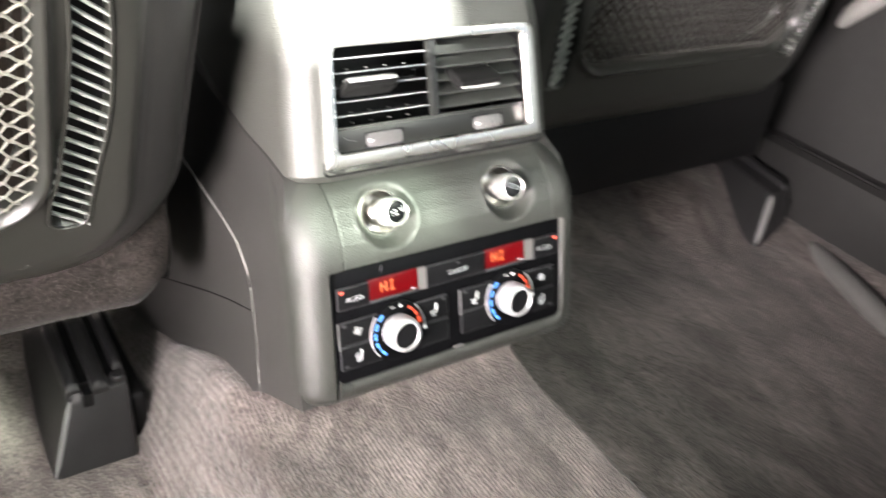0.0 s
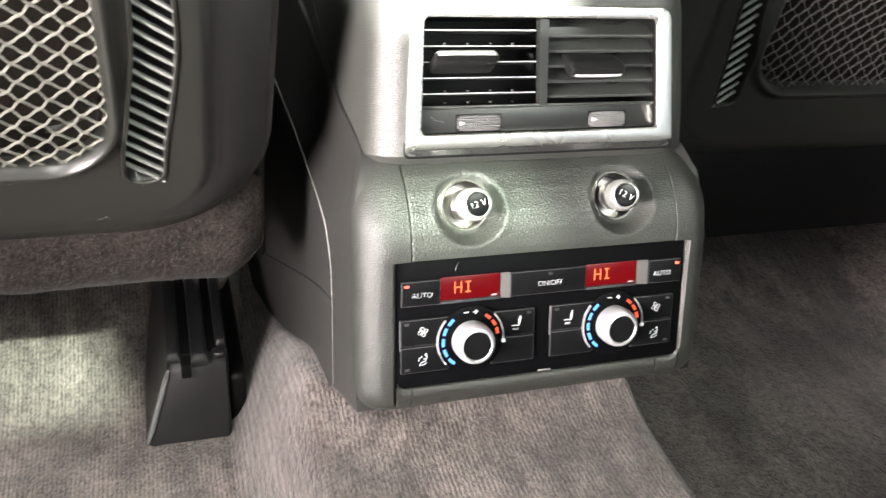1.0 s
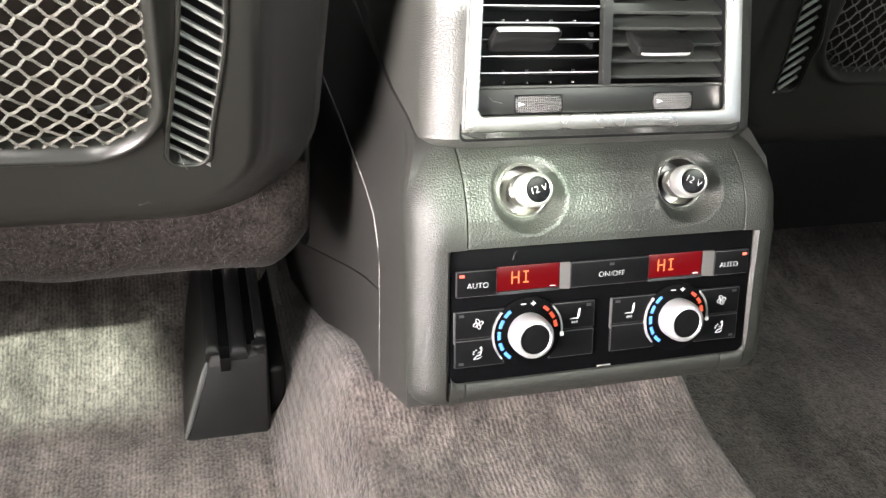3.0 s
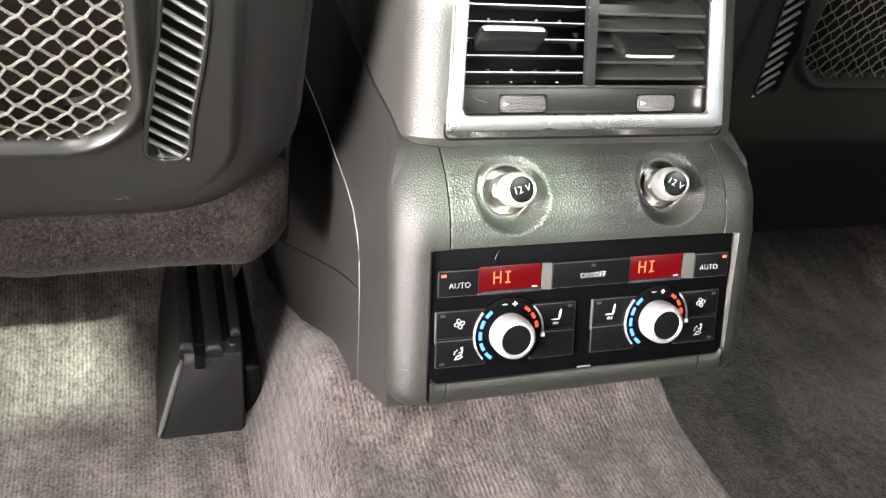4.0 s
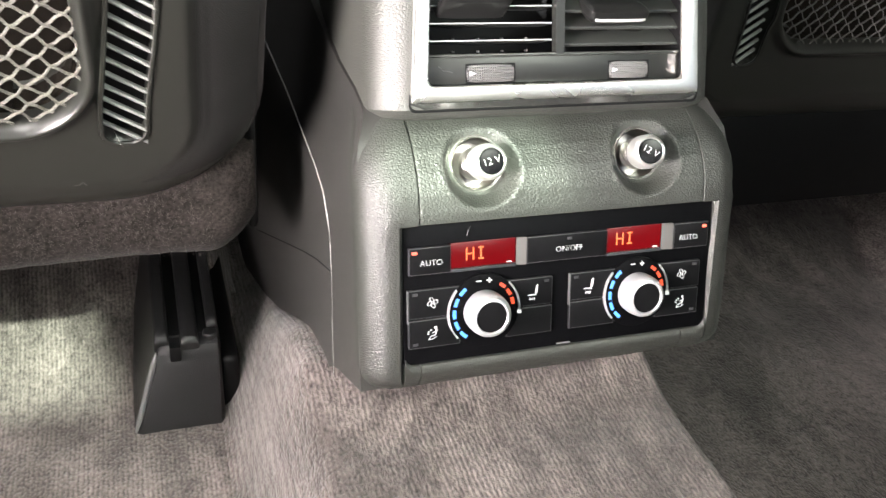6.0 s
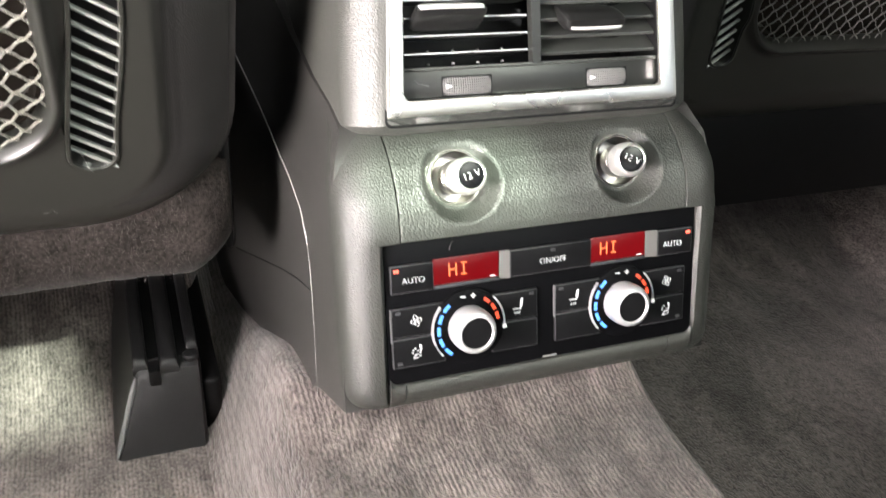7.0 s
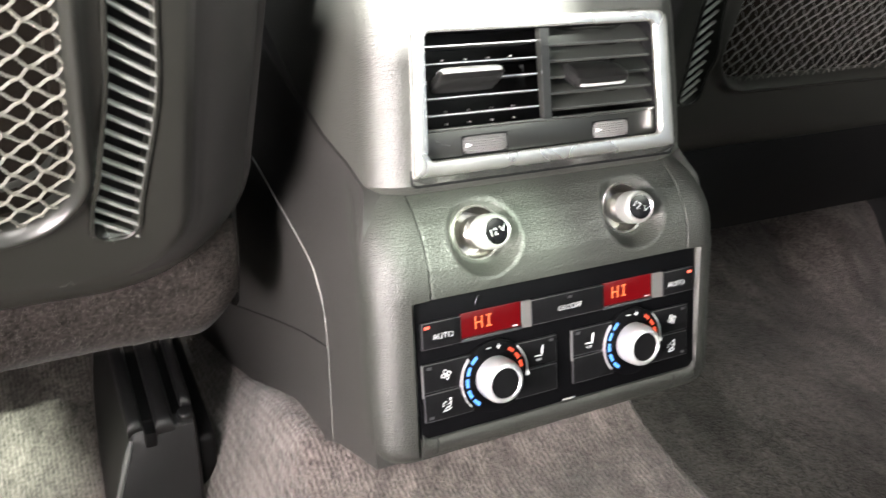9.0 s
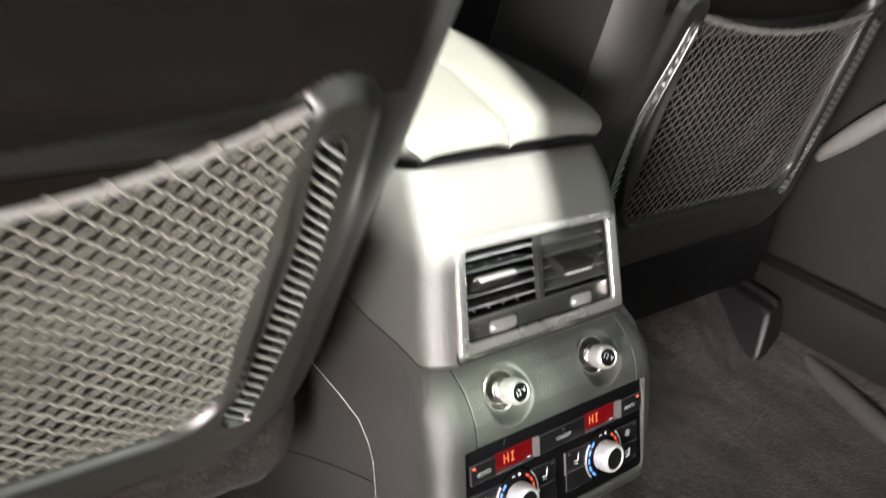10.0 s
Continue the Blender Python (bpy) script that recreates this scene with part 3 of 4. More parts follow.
    flat = mesh_of("slat", blade(-0.0698, -0.0036, radians(-3), 0.016, 0.6), SLAT)
    shut = mesh_of("slat", blade(0.0036, 0.0695, radians(40), 0.014), SLAT)
    for k in range(5):
        part("slat", flat, None, v, m=Matrix.Translation((0, -0.0035, 0.1985 + 0.0081 * k)))
        part("slat", shut, None, v, m=Matrix.Translation((0, -0.0035, 0.1955 + 0.0081 * k)))
    # silver strips paint bright front edges on the left slats only
    edge = mesh_of("slat_edge", box(-0.0695, -0.0040, -0.0041, -0.0035, -0.0001, 0.0005), SILVER)
    for k in range(5):
        part("slat_edge", edge, None, v, "bright slat edge", m=Matrix.Translation((0, -0.0001, 0.1985 + 0.0081 * k)))
    pin = mesh_of("pin", box(-0.0003, 0.0003, 0.0, 0.003, 0.0006, 0.0016, 0.0001), PALE)
    for row in (0.1985, 0.1985 + 0.0081 * 3 + 0.0005, 0.1925):
        for k in range(4):
            part("pin", pin, None, v, m=Matrix.Translation((-0.053 + 0.0130 * k, 0.003, row)))

    # finger tabs: a rounded grip that stands out from the middle slat
    def tab(cx, cz, tilt, half, deep, prof, lip_prof, lip_label):
        rings, lips = [], []
        for x, k in ((-1.0, 0.50), (-0.97, 0.76), (-0.90, 0.93), (-0.75, 1.0), (-0.3, 1.03), (0.3, 1.03), (0.75, 1.0), (0.90, 0.93), (0.97, 0.76), (1.0, 0.50)):
            rings.append([(x * half * (1 - deep * max(y, -0.004) / 0.01), y * (0.82 + 0.18 * k), z * k) for y, z in prof])
            lips.append([(x * half * 0.94, y * (0.86 + 0.14 * k), z * (0.6 + 0.4 * k)) for y, z in lip_prof])
        m = Matrix.Translation((cx, -0.004, cz)) @ Matrix.Rotation(tilt, 4, "X")
        t = part("tab", loft(rings), TAB, v, "black finger tab with a bright lip", m=m)
        part("tab_lip", loft(lips), LIP, t, lip_label)

    tab(-0.0470, 0.2118, radians(-30), 0.0172, 0.03,
        [(0.001, -0.0026), (-0.006, -0.0030), (-0.0118, -0.0026), (-0.0138, -0.0010), (-0.0138, 0.0008), (-0.0118, 0.0030), (-0.004, 0.0036), (0.002, 0.0034)],
        [(-0.0141, -0.0008), (-0.0144, 0.0010), (-0.0128, 0.0030), (-0.0085, 0.0042), (-0.0080, 0.0030), (-0.0120, 0.0012)], "broad silver lip")
    tab(0.0282, 0.2158, radians(22), 0.0154, 0.10,
        [(0.006, -0.0050), (-0.006, -0.0064), (-0.0120, -0.0058), (-0.0138, -0.0040), (-0.0140, 0.0002), (-0.0120, 0.0018), (-0.004, 0.0026), (0.006, 0.0030)],
        [(-0.0138, -0.0046), (-0.0143, -0.0040), (-0.0141, -0.0030), (-0.0130, -0.0030), (-0.0128, -0.0046)], "thin silver line")

    part("scratch", tube([(-0.0640, -0.0054, 0.1868), (-0.0618, -0.0055, 0.1850), (-0.0590, -0.0055, 0.1846), (-0.0568, -0.0054, 0.1838)], 0.00025, 4), EDGE, v, "pale scratch on the strip")
    # ribbed thumbwheels
    for x0, x1 in ((-0.0498, -0.0246), (0.0280, 0.0508)):
        rings = []
        n, rows = 44, 14
        for i in range(n + 1):
            x = x0 + (x1 - x0) * i / n
            f = (x - (x0 + x1) / 2) / ((x1 - x0) / 2)
            y = -0.0068 + 0.0016 * f * f - (0.00040 if i % 2 else 0)
            ring = [(x, 0.002, 0.1786)]
            for k in range(rows + 1):
                g = 2 * k / rows - 1
                ring.append((x, y + 0.0008 * g * g - (0.00040 if k % 2 else 0), 0.1789 + 0.0084 * k / rows))
            rings.append(ring + [(x, 0.002, 0.1875)])
        part("slot_edge", box(x0 - 0.0005, x1 + 0.0005, -0.00535, 0.001, 0.1784, 0.1879, 0.0001), BLACK, v, "dark slot round a thumbwheel", smooth=False)
        w = part("thumbwheel", loft(rings), RUBBER, v, "ribbed grey thumbwheel", smooth=False)
        bm = bmesh.new()
        a = [bm.verts.new(p) for p in ((x0 + 0.0015, -0.0072, 0.1822), (x0 + 0.0015, -0.0072, 0.1842), (x0 + 0.0042, -0.0077, 0.1832))]
        b = [bm.verts.new((p.co.x, -0.0050, p.co.z)) for p in a]
        bm.faces.new(a)
        bm.faces.new(b[::-1])
        for i in range(3):
            j = (i + 1) % 3
            bm.faces.new((a[i], a[j], b[j], b[i]))
        part("marker", bm, PRINT, w, "white arrow marker", smooth=False)


vents()


def climate():
    """The climate control module: x, z on its face, y towards the front of the car."""
    p = thing("climate_control_panel", "black climate control panel with red displays and silver knobs", "control panel", TILT)
    part("faceplate", box(-0.0876, 0.0876, 0.0, 0.012, 0.0416, 0.1138, 0.0008), PANEL, p)

    def key(x0, x1, z0, z1, name="button"):
        ob = part(name, box(x0, x1, -0.0018, 0.001, z0, z1, 0.0005), KEY, p)
        ob.data.materials.append(RIM)
        # bevel faces take the paler rim colour, which paints faint edge highlights
        for f in ob.data.polygons:
            f.material_index = int(-0.97 < f.normal.y < -0.15)
        return ob

    def text(s, x, z, size, owner, material=PRINT, y=-0.00192, name="lettering", label=""):
        me = lettering(s, size, 0.00006)
        me.materials.append(material)
        return part(name, me, None, owner, label, m=Matrix.Translation((x, y, z)) @ Matrix.Rotation(radians(90), 4, "X"))

    def lamp_dot(x, z, owner, lit):
        part("indicator", box(x - 0.0014, x + 0.0014, -0.0019, -0.0012, z - 0.0008, z + 0.0008, 0.0002), LED if lit else RIM, owner, "lit red indicator" if lit else "")

    # upper row
    for x0, x1, xl, xt, z in ((-0.0850, -0.0632, -0.0820, -0.0735, 0.0945), (0.0632, 0.0850, 0.0822, 0.0725, 0.0945)):
        k = key(x0, x1, 0.0887, 0.1025)
        lamp_dot(xl, 0.1000, k, True)
        text("AUTO", xt, z, 0.0042, k)
    k = key(-0.0228, 0.0232, 0.0890, 0.1028)
    text("ON/OFF", 0.0010, 0.0950, 0.0042, k)
    lamp_dot(0.0010, 0.1003, k, False)
    for x0, x1, xs, xd in ((-0.0630, -0.0285, -0.0228, -0.0505), (0.0234, 0.0560, 0.0630, 0.0335)):
        d = part("display", box(x0, x1, -0.0006, 0.001, 0.0902, 0.1030, 0.0003), RED, p, "lit red display")
        bm = bmesh.new()
        for u0, u1, v0, v1 in ((-0.0046, -0.0039, 0, 0.0064), (-0.0010, -0.0003, 0, 0.0064), (-0.0040, -0.0009, 0.0029, 0.0036), (0.0030, 0.0037, 0, 0.0064), (0.0019, 0.0048, 0, 0.0007), (0.0019, 0.0048, 0.0057, 0.0064)):
            box(xd + u0, xd + u1, -0.0009, -0.0005, 0.0938 + v0, 0.0938 + v1, bm=bm)
        part("digits", bm, DIGIT, d, "orange letters", smooth=False)
        part("display_mark", box(x1 - 0.0050, x1 - 0.0022, -0.0010, -0.0004, 0.0908, 0.0913), PRINT, d, "small white dash", smooth=False)
        part("display_sill", box(x0, x1, -0.0014, 0.0004, 0.0884, 0.0900, 0.0003), RIM, p, "grey lower display edge")
        bm = bmesh.new()
        rings = [[(x1 + 0.0004, y, z) for y, z in ((-0.0004, 0.0888), (-0.0004, 0.1030), (0.001, 0.1030), (0.001, 0.0888))], [(xs - 0.0003, y, z) for y, z in ((-0.0020, 0.0888), (-0.0020, 0.1030), (0.001, 0.1030), (0.001, 0.0888))]]
        part("side_flank", loft(rings, bm=bm), FLANK, p, "grey slanted flank beside a display", smooth=False)
    # small chip at the top edge and wear at the lower edge
    part("scratch", tube([(-0.0545, -0.0004, 0.1065), (-0.0538, -0.0005, 0.1090), (-0.0525, -0.0004, 0.1108)], 0.00018, 4), RIM, p, "pale scratch")
    part("wear_mark", box(-0.004, 0.004, -0.0006, 0.0002, 0.0424, 0.0432, 0.0002), PALE, p, "worn pale mark")

    def icon(bms, owner, material=PRINT):
        part("icon", bms, material, owner, "white printed symbol", smooth=False)

    def fan(x, z):
        bm = bmesh.new()
        for k in range(4):
            t = radians(12 + 90 * k)
            c, s = math.cos(t), math.sin(t)
            loop = []
            for i in range(11):
                q = 2 * math.pi * i / 10
                along, across = 0.0016 + 0.0012 * math.cos(q), 0.00095 * math.sin(q) + 0.0003 * math.cos(q)
                loop.append((x + along * c - across * s, -0.0019, z + along * s + across * c))
            tube(loop, 0.00024, 5, bm, 0.5)
        return bm

    def airflow(x, z):
        """A seated figure of plain strokes with air blown at it."""
        bm = bmesh.new()
        turn = Matrix.Rotation(radians(90), 4, "X")
        for dx, dz, r in ((0.0016, 0.0028, 0.0007), (-0.0021, 0.0010, 0.0004), (-0.0010, 0.0018, 0.0004), (-0.0024, -0.0002, 0.0004)):
            lathe([(0.0001, 0), (r, 0), (r, 0.0003), (0.0001, 0.0003)], Matrix.Translation((x + dx, -0.0017, z + dz)) @ turn, 10, bm)
        for run, r in ((((0.0021, 0.0018), (0.0013, -0.0010), (-0.0008, -0.0013)), 0.0005), (((-0.0008, -0.0013), (-0.0018, -0.0027)), 0.0004), (((0.0014, 0.0008), (-0.0002, 0.0002)), 0.0003), (((-0.0024, -0.0032), (0.0003, -0.0029), (0.0021, -0.0019)), 0.0003)):
            tube([(x + a, -0.0019, z + b) for a, b in run], r, 6, bm, 0.4)
        return bm

    def heat(x, z):
        bm = bmesh.new()
        tube([(x - 0.0030, -0.0019, z - 0.0014), (x - 0.0010, -0.0019, z - 0.0012), (x + 0.0012, -0.0019, z - 0.0014), (x + 0.0017, -0.0019, z - 0.0002), (x + 0.0019, -0.0019, z + 0.0018), (x + 0.0024, -0.0019, z + 0.0040)], [0.0005, 0.0008, 0.0008, 0.0007, 0.0007, 0.0004], 7, bm, 0.3)
        for k in range(3):
            q = x - 0.0018 + 0.0012 * k
            tube([(q, -0.0019, z - 0.0027), (q + 0.0005, -0.0019, z - 0.0032), (q - 0.0001, -0.0019, z - 0.0037), (q + 0.0003, -0.0019, z - 0.0042)], 0.0003, 5, bm, 0.4)
        return bm

    # lower row: two groups of four keys round a knob
    for cx, x0, x1 in ((-0.0460, -0.0856, -0.0078), (0.0415, 0.0022, 0.0812)):
        outer_left = cx < 0
        for side, a, b in ((-1, x0, cx - 0.0125), (1, cx + 0.0125, x1)):
            for z0, z1 in ((0.0664, 0.0812), (0.0508, 0.0656)):
                k = key(a, b, z0, z1)
                outer = (side < 0) == outer_left
                mid = (a + 0.011) if side < 0 else (b - 0.011)
                up = z0 > 0.06
                if outer:
                    icon(fan(mid + 0.0015 * (1 if outer_left else -0.3), 0.0742) if up else airflow(mid + 0.0015 * (1 if outer_left else -0.3), 0.0582), k)
                elif up:
                    icon(heat(mid, 0.0735), k)
                if outer or up:
                    lamp_dot((a + 0.0035) if side < 0 else (b - 0.0035), (z1 - 0.0022) if up else (z0 + 0.0022), k, False)
        part("button_edge", box(x0 - 0.0003, x0 + 0.0002, -0.0019, 0.0, 0.0640, 0.0810, 0.0001), EDGE, p, "thin pale edge")
        # round well, arcs, scale and knob
        part("knob_well", lathe([(0.0192, 0.0), (0.0192, 0.0020), (0.0186, 0.0024), (0.0125, 0.0024)], Matrix.Translation((cx, 0.0, 0.0670)) @ Matrix.Rotation(radians(90), 4, "X"), 48), PANEL, p)
        part("arc_trim", arc_bar(cx, 0.067, 0.0187, 0.0196, 140, 222, -0.0030, -0.001, 12), SILVER, p, "thin silver arc")
        part("arc_trim", arc_bar(cx, 0.067, 0.0187, 0.0196, 45, -8, -0.0030, -0.001, 12), SILVER, p, "thin silver arc")
        part("arc_end", box(cx + 0.0182, cx + 0.0202, -0.0034, -0.001, 0.0635, 0.0655, 0.0004), PRINT, p, "small white mark")
        for k in range(5):
            part("scale_dash", arc_bar(cx, 0.067, 0.0150, 0.0168, 128 + 22.5 * k, 144 + 22.5 * k, -0.0027, -0.001, 4), BLUE, p, "blue lit scale dash", smooth=False)
        for k in range(3):
            part("scale_dash", arc_bar(cx, 0.067, 0.0150, 0.0168, 58 - 19 * k, 45 - 19 * k, -0.0027, -0.001, 4), HEAT, p, "red lit scale dash", smooth=False)
        part("minus_mark", box(cx - 0.0042, cx - 0.0016, -0.0027, -0.001, 0.0826, 0.0831), PRINT, p, "white minus sign", smooth=False)
        bm = box(cx + 0.0014, cx + 0.0040, -0.0027, -0.001, 0.0826, 0.0831)
        box(cx + 0.00245, cx + 0.00295, -0.0027, -0.0011, 0.0816, 0.0841, bm=bm)
        part("plus_mark", bm, PRINT, p, "white plus sign", smooth=False)
        turn = Matrix.Translation((cx, -0.002, 0.0670)) @ Matrix.Rotation(radians(90), 4, "X")
        kn = part("knob", lathe([(0.0106, 0.0), (0.0111, 0.0006), (0.0113, 0.0030), (0.0113, 0.0062), (0.0110, 0.0090), (0.0103, 0.0108), (0.0094, 0.0117), (0.0085, 0.0119), (0.0080, 0.0113), (0.0079, 0.0060)], turn, 48), SILVER, p, "silver rotary knob")
        part("knob_cap", lathe([(0.0083, 0.0100), (0.0082, 0.0108), (0.0070, 0.0111), (0.001, 0.0112)], turn, 40), KEY, kn, "black knob centre")


climate()


def plugs():
    for cx, spin, lean in ((-0.0455, 14, 0.0), (0.0455, -30, -11.5)):
        m = TILT @ Matrix.Translation((cx, 0.0112, 0.1395)) @ Matrix.Rotation(radians(90 - 12), 4, "X")
        tip = Matrix.Rotation(radians(lean), 4, "Y")
        t = thing("lighter_plug", "chrome twelve volt socket plug in the console shoulder", "socket plug", m, group="socket plugs on the console")
        part("socket_ring", lathe([(0.0145, -0.004), (0.0145, 0.0008), (0.0138, 0.0014), (0.0128, 0.0010), (0.0124, -0.004)], None, 40, caps=(False, False)), POLISHED, t, "polished socket rim")
        part("socket_wall", lathe([(0.0127, 0.0006), (0.0120, -0.001), (0.0116, -0.004), (0.0112, -0.012)], None, 40, caps=(False, True)), SOCKET, t)
        part("plug_collar", lathe([(0.0082, -0.003), (0.0084, 0.003), (0.0077, 0.0036), (0.0084, 0.0046), (0.0084, 0.0062), (0.0078, 0.0068), (0.0084, 0.0076), (0.0076, 0.0088)], tip, 40), SOCKET, t, "dark nickel collar")
        knob = part("plug_head", lathe([(0.0078, 0.0080), (0.0085, 0.0090), (0.0088, 0.0112), (0.0088, 0.0168), (0.0084, 0.0195), (0.0077, 0.0211), (0.0069, 0.0217), (0.0064, 0.0212), (0.0063, 0.0150)], tip, 48), HEAD, t, "bright chrome plug head")
        part("plug_cap", lathe([(0.0065, 0.0205), (0.0064, 0.0210), (0.0050, 0.0213), (0.001, 0.0213)], tip, 40), GLOSS, knob, "gloss black cap")
        me = lettering("12 V", 0.0050, 0.00006)
        me.materials.append(PRINT)
        part("lettering", me, None, knob, m=tip @ Matrix.Translation((0, 0, 0.0215)) @ Matrix.Rotation(radians(spin), 4, "Z"))


plugs()


def armrest():
    a = thing("armrest", "grey leather split armrest lid on the console", "armrest", TILT @ Matrix.Translation((0, 0.0295, 0.2910)) @ Matrix.Rotation(radians(18), 4, "X"))
    # local axes are level here: y forward, z up; two padded lids meet in a seam
    for s, x_in, x_out in ((-1, 0.0108, 0.0960), (1, -0.0105, 0.0900)):
        rings = []
        for y, grow in ((0.000, 0.30), (0.0010, 0.52), (0.0035, 0.70), (0.008, 0.82), (0.016, 0.91), (0.028, 0.96), (0.045, 0.99), (0.07, 1.0), (0.13, 1.0), (0.22, 1.0), (0.36, 1.0)):
            top = 0.026 + 0.010 * smoothstep(0.0, 0.10, y) + 0.010 * smoothstep(0.05, 0.34, y)
            wide = x_out - 0.020 * (1 - grow) ** 1.2 - 0.008 * smoothstep(0.08, 0.36, y)
            ring = []
            for k in range(36):
                t = 2 * math.pi * k / 36
                cx, cz = math.cos(t), math.sin(t)
                e = 0.30 - 0.18 * smoothstep(0.015, 0.06, y) if cx < 0 else 0.62
                px = math.copysign(abs(cx) ** e, cx)
                pz = math.copysign(abs(cz) ** (0.55 if cz > 0 else 0.40), cz)
                f = (px + 1) / 2
                # crowned towards the seam, falling to the outer edge, with a soft dip at the seam
                crown = (0.007 * (1 - f * f) - 0.0035 * math.exp(-(f / 0.09) ** 2) * smoothstep(0.07, 0.02, y)) * grow
                up = top * grow + crown
                z = up * (0.45 + 0.55 * pz) if pz > 0 else up * 0.45 + (up * 0.45 + 0.002) * pz
                under = 0.017 * max(0.0, 1 - z / (0.62 * up)) * smoothstep(0.06, 0.0, y)
                ring.append((s * ((x_in + wide) / 2 + (wide - x_in) / 2 * px), y + under, z))
            rings.append(ring)
        lid = part("lid", loft(rings), LEATHER, a)
        edge = [(s * (x_out - 0.0195 + 0.0195 * math.sin(radians(q))), 0.034 - 0.017 * math.cos(radians(q)), 0.0035) for q in (0, 20, 40, 60, 80)]
        part("lid_seam", tube([(s * (x_in + 0.004), 0.0165, 0.0035)] + edge + [(s * (x_out - 0.001), 0.08, 0.0035), (s * (x_out - 0.006), 0.25, 0.0035)], 0.0007, 6), LEATHER, lid, "sewn lower edge")
    part("lid_base", box(-0.078, 0.078, 0.012, 0.34, -0.014, 0.003, 0.003), BLACK, a)


armrest()


# ---- front seats: u across, v up the back, w towards the rear ----
def rr_dist(u, v, cu, cv, hu, hv, r):
    """Signed distance to a rounded rectangle."""
    qx, qy = abs(u - cu) - hu + r, abs(v - cv) - hv + r
    return math.hypot(max(qx, 0), max(qy, 0)) + min(max(qx, qy), 0) - r


def seat_frame(x, y, z, recline):
    r = radians(recline)
    return Matrix(((1, 0, 0, x), (0, -math.sin(r), -math.cos(r), y), (0, math.cos(r), -math.sin(r), z), (0, 0, 0, 1)))


def slot_mid(v):
    return 0.1635 + 0.0100 * smoothstep(0.0, 0.10, v) - 0.014 * smoothstep(0.12, 0.26, v)


def rib_mid(v):
    return slot_mid(v) + 0.005 * smoothstep(0.08, 0.22, v)


def slot_half(v):
    return 0.0104 - 0.0028 * smoothstep(0.05, 0.20, v)


def rib_rise(v):
    return 0.008 * smoothstep(0.10, 0.24, v)


def pocket_top(u, low=0.206, lift=0.034):
    return low + lift * (abs(u) / 0.147) ** 2.0


def seat(m, label, step_u=0.0128, step_v=0.0107, thick=0.00073, weave=None, second=1.0, edge=(0.206, 0.034)):
    s = thing("front_seat", label, "car seat", m, group="front seats")
    U, V0, V1 = 0.234, -0.071, 0.62
    cu, cv, hu, hv, rad = 0.0, (V0 + V1) / 2, U, (V1 - V0) / 2, 0.082

    def height(u, v):
        d = -rr_dist(u, v, cu, cv, hu, hv, rad)
        w = 0.0
        roll = 0.052
        if d < roll:
            f = 1 - max(d, 0) / roll
            w -= 0.026 * f ** 2.6
        # soft crease between the middle field and the bolster
        w -= (0.0022 * smoothstep(0.005, 0.0, abs(d - 0.035)) + 0.0040 * smoothstep(0.037, 0.029, d)) * smoothstep(0.20, 0.11, v) * smoothstep(-0.045, 0.02, v)
        # pocket recess with a proud rim
        p = rr_dist(u, v, 0, 0.166, 0.1490, 0.153, 0.036)
        fade = smoothstep(0.255, 0.20, v)
        q = rr_dist(abs(u) - rib_mid(v), v, 0, 0.1165, 0.0195, 0.1345, 0.0185)
        clear_of_rib = 1 - smoothstep(0.002, -0.004, q) * smoothstep(0.14, 0.19, v)
        w -= 0.026 * smoothstep(0.000, -0.005, p) * fade * clear_of_rib
        w += 0.0062 * math.exp(-((p - 0.0040) / 0.0033) ** 2) * smoothstep(0.235, 0.19, v) * clear_of_rib
        # ribs that carry the slats, ending in a rounded head
        w += rib_rise(v) * smoothstep(0.004, -0.008, q)
        slot = rr_dist((abs(u) - slot_mid(v)) * 0.0104 / slot_half(v), v, 0, 0.1125, 0.0104, 0.1145, 0.0088)
        w -= 0.014 * smoothstep(0.0008, -0.0018, slot)
        return w

    bm = bmesh.new()
    nu, nv = 330, 300
    rows = []
    for j in range(nv + 1):
        f = j / nv
        v = V0 + (V1 - V0) * (f * 0.62 if f < 0.85 else 0.527 + (f - 0.85) / 0.15 * 0.473)
        row = []
        for i in range(nu + 1):
            u = -U + 2 * U * i / nu
            d = rr_dist(u, v, cu, cv, hu, hv, rad)
            if d > 0:
                qx, qy = abs(u) - hu + rad, abs(v - cv) - hv + rad
                n = math.hypot(qx, qy)
                u2 = math.copysign(hu - rad + qx / n * rad, u)
                v2 = cv + math.copysign(hv - rad + qy / n * rad, v - cv)
                row.append(bm.verts.new((u2, v2, -0.026 - 0.4 * d)))
            else:
                row.append(bm.verts.new((u, v, height(u, v))))
        rows.append(row)
    for a, b in zip(rows, rows[1:]):
        for i in range(nu):
            bm.faces.new((a[i], a[i + 1], b[i + 1], b[i]))

    def is_upper(f):
        q = f.calc_center_median()
        if rr_dist(abs(q.x) - rib_mid(q.y), q.y, 0, 0.1165, 0.0195, 0.1345, 0.0185) < 0.003:
            return False
        return q.y > pocket_top(min(abs(q.x), 0.15), *edge)

    def is_side(f):
        q = f.calc_center_median()
        return rr_dist(q.x, q.y, cu, cv, hu, hv, rad) > -0.035 and q.y > -0.034

    upper, side = bm.copy(), bm.copy()
    bmesh.ops.delete(bm, geom=[f for f in bm.faces if is_side(f) or is_upper(f)], context="FACES")
    bmesh.ops.delete(upper, geom=[f for f in upper.faces if is_side(f) or not is_upper(f)], context="FACES")
    bmesh.ops.delete(side, geom=[f for f in side.faces if not is_side(f)], context="FACES")
    for sign in (-1, 1):
        half = side.copy()
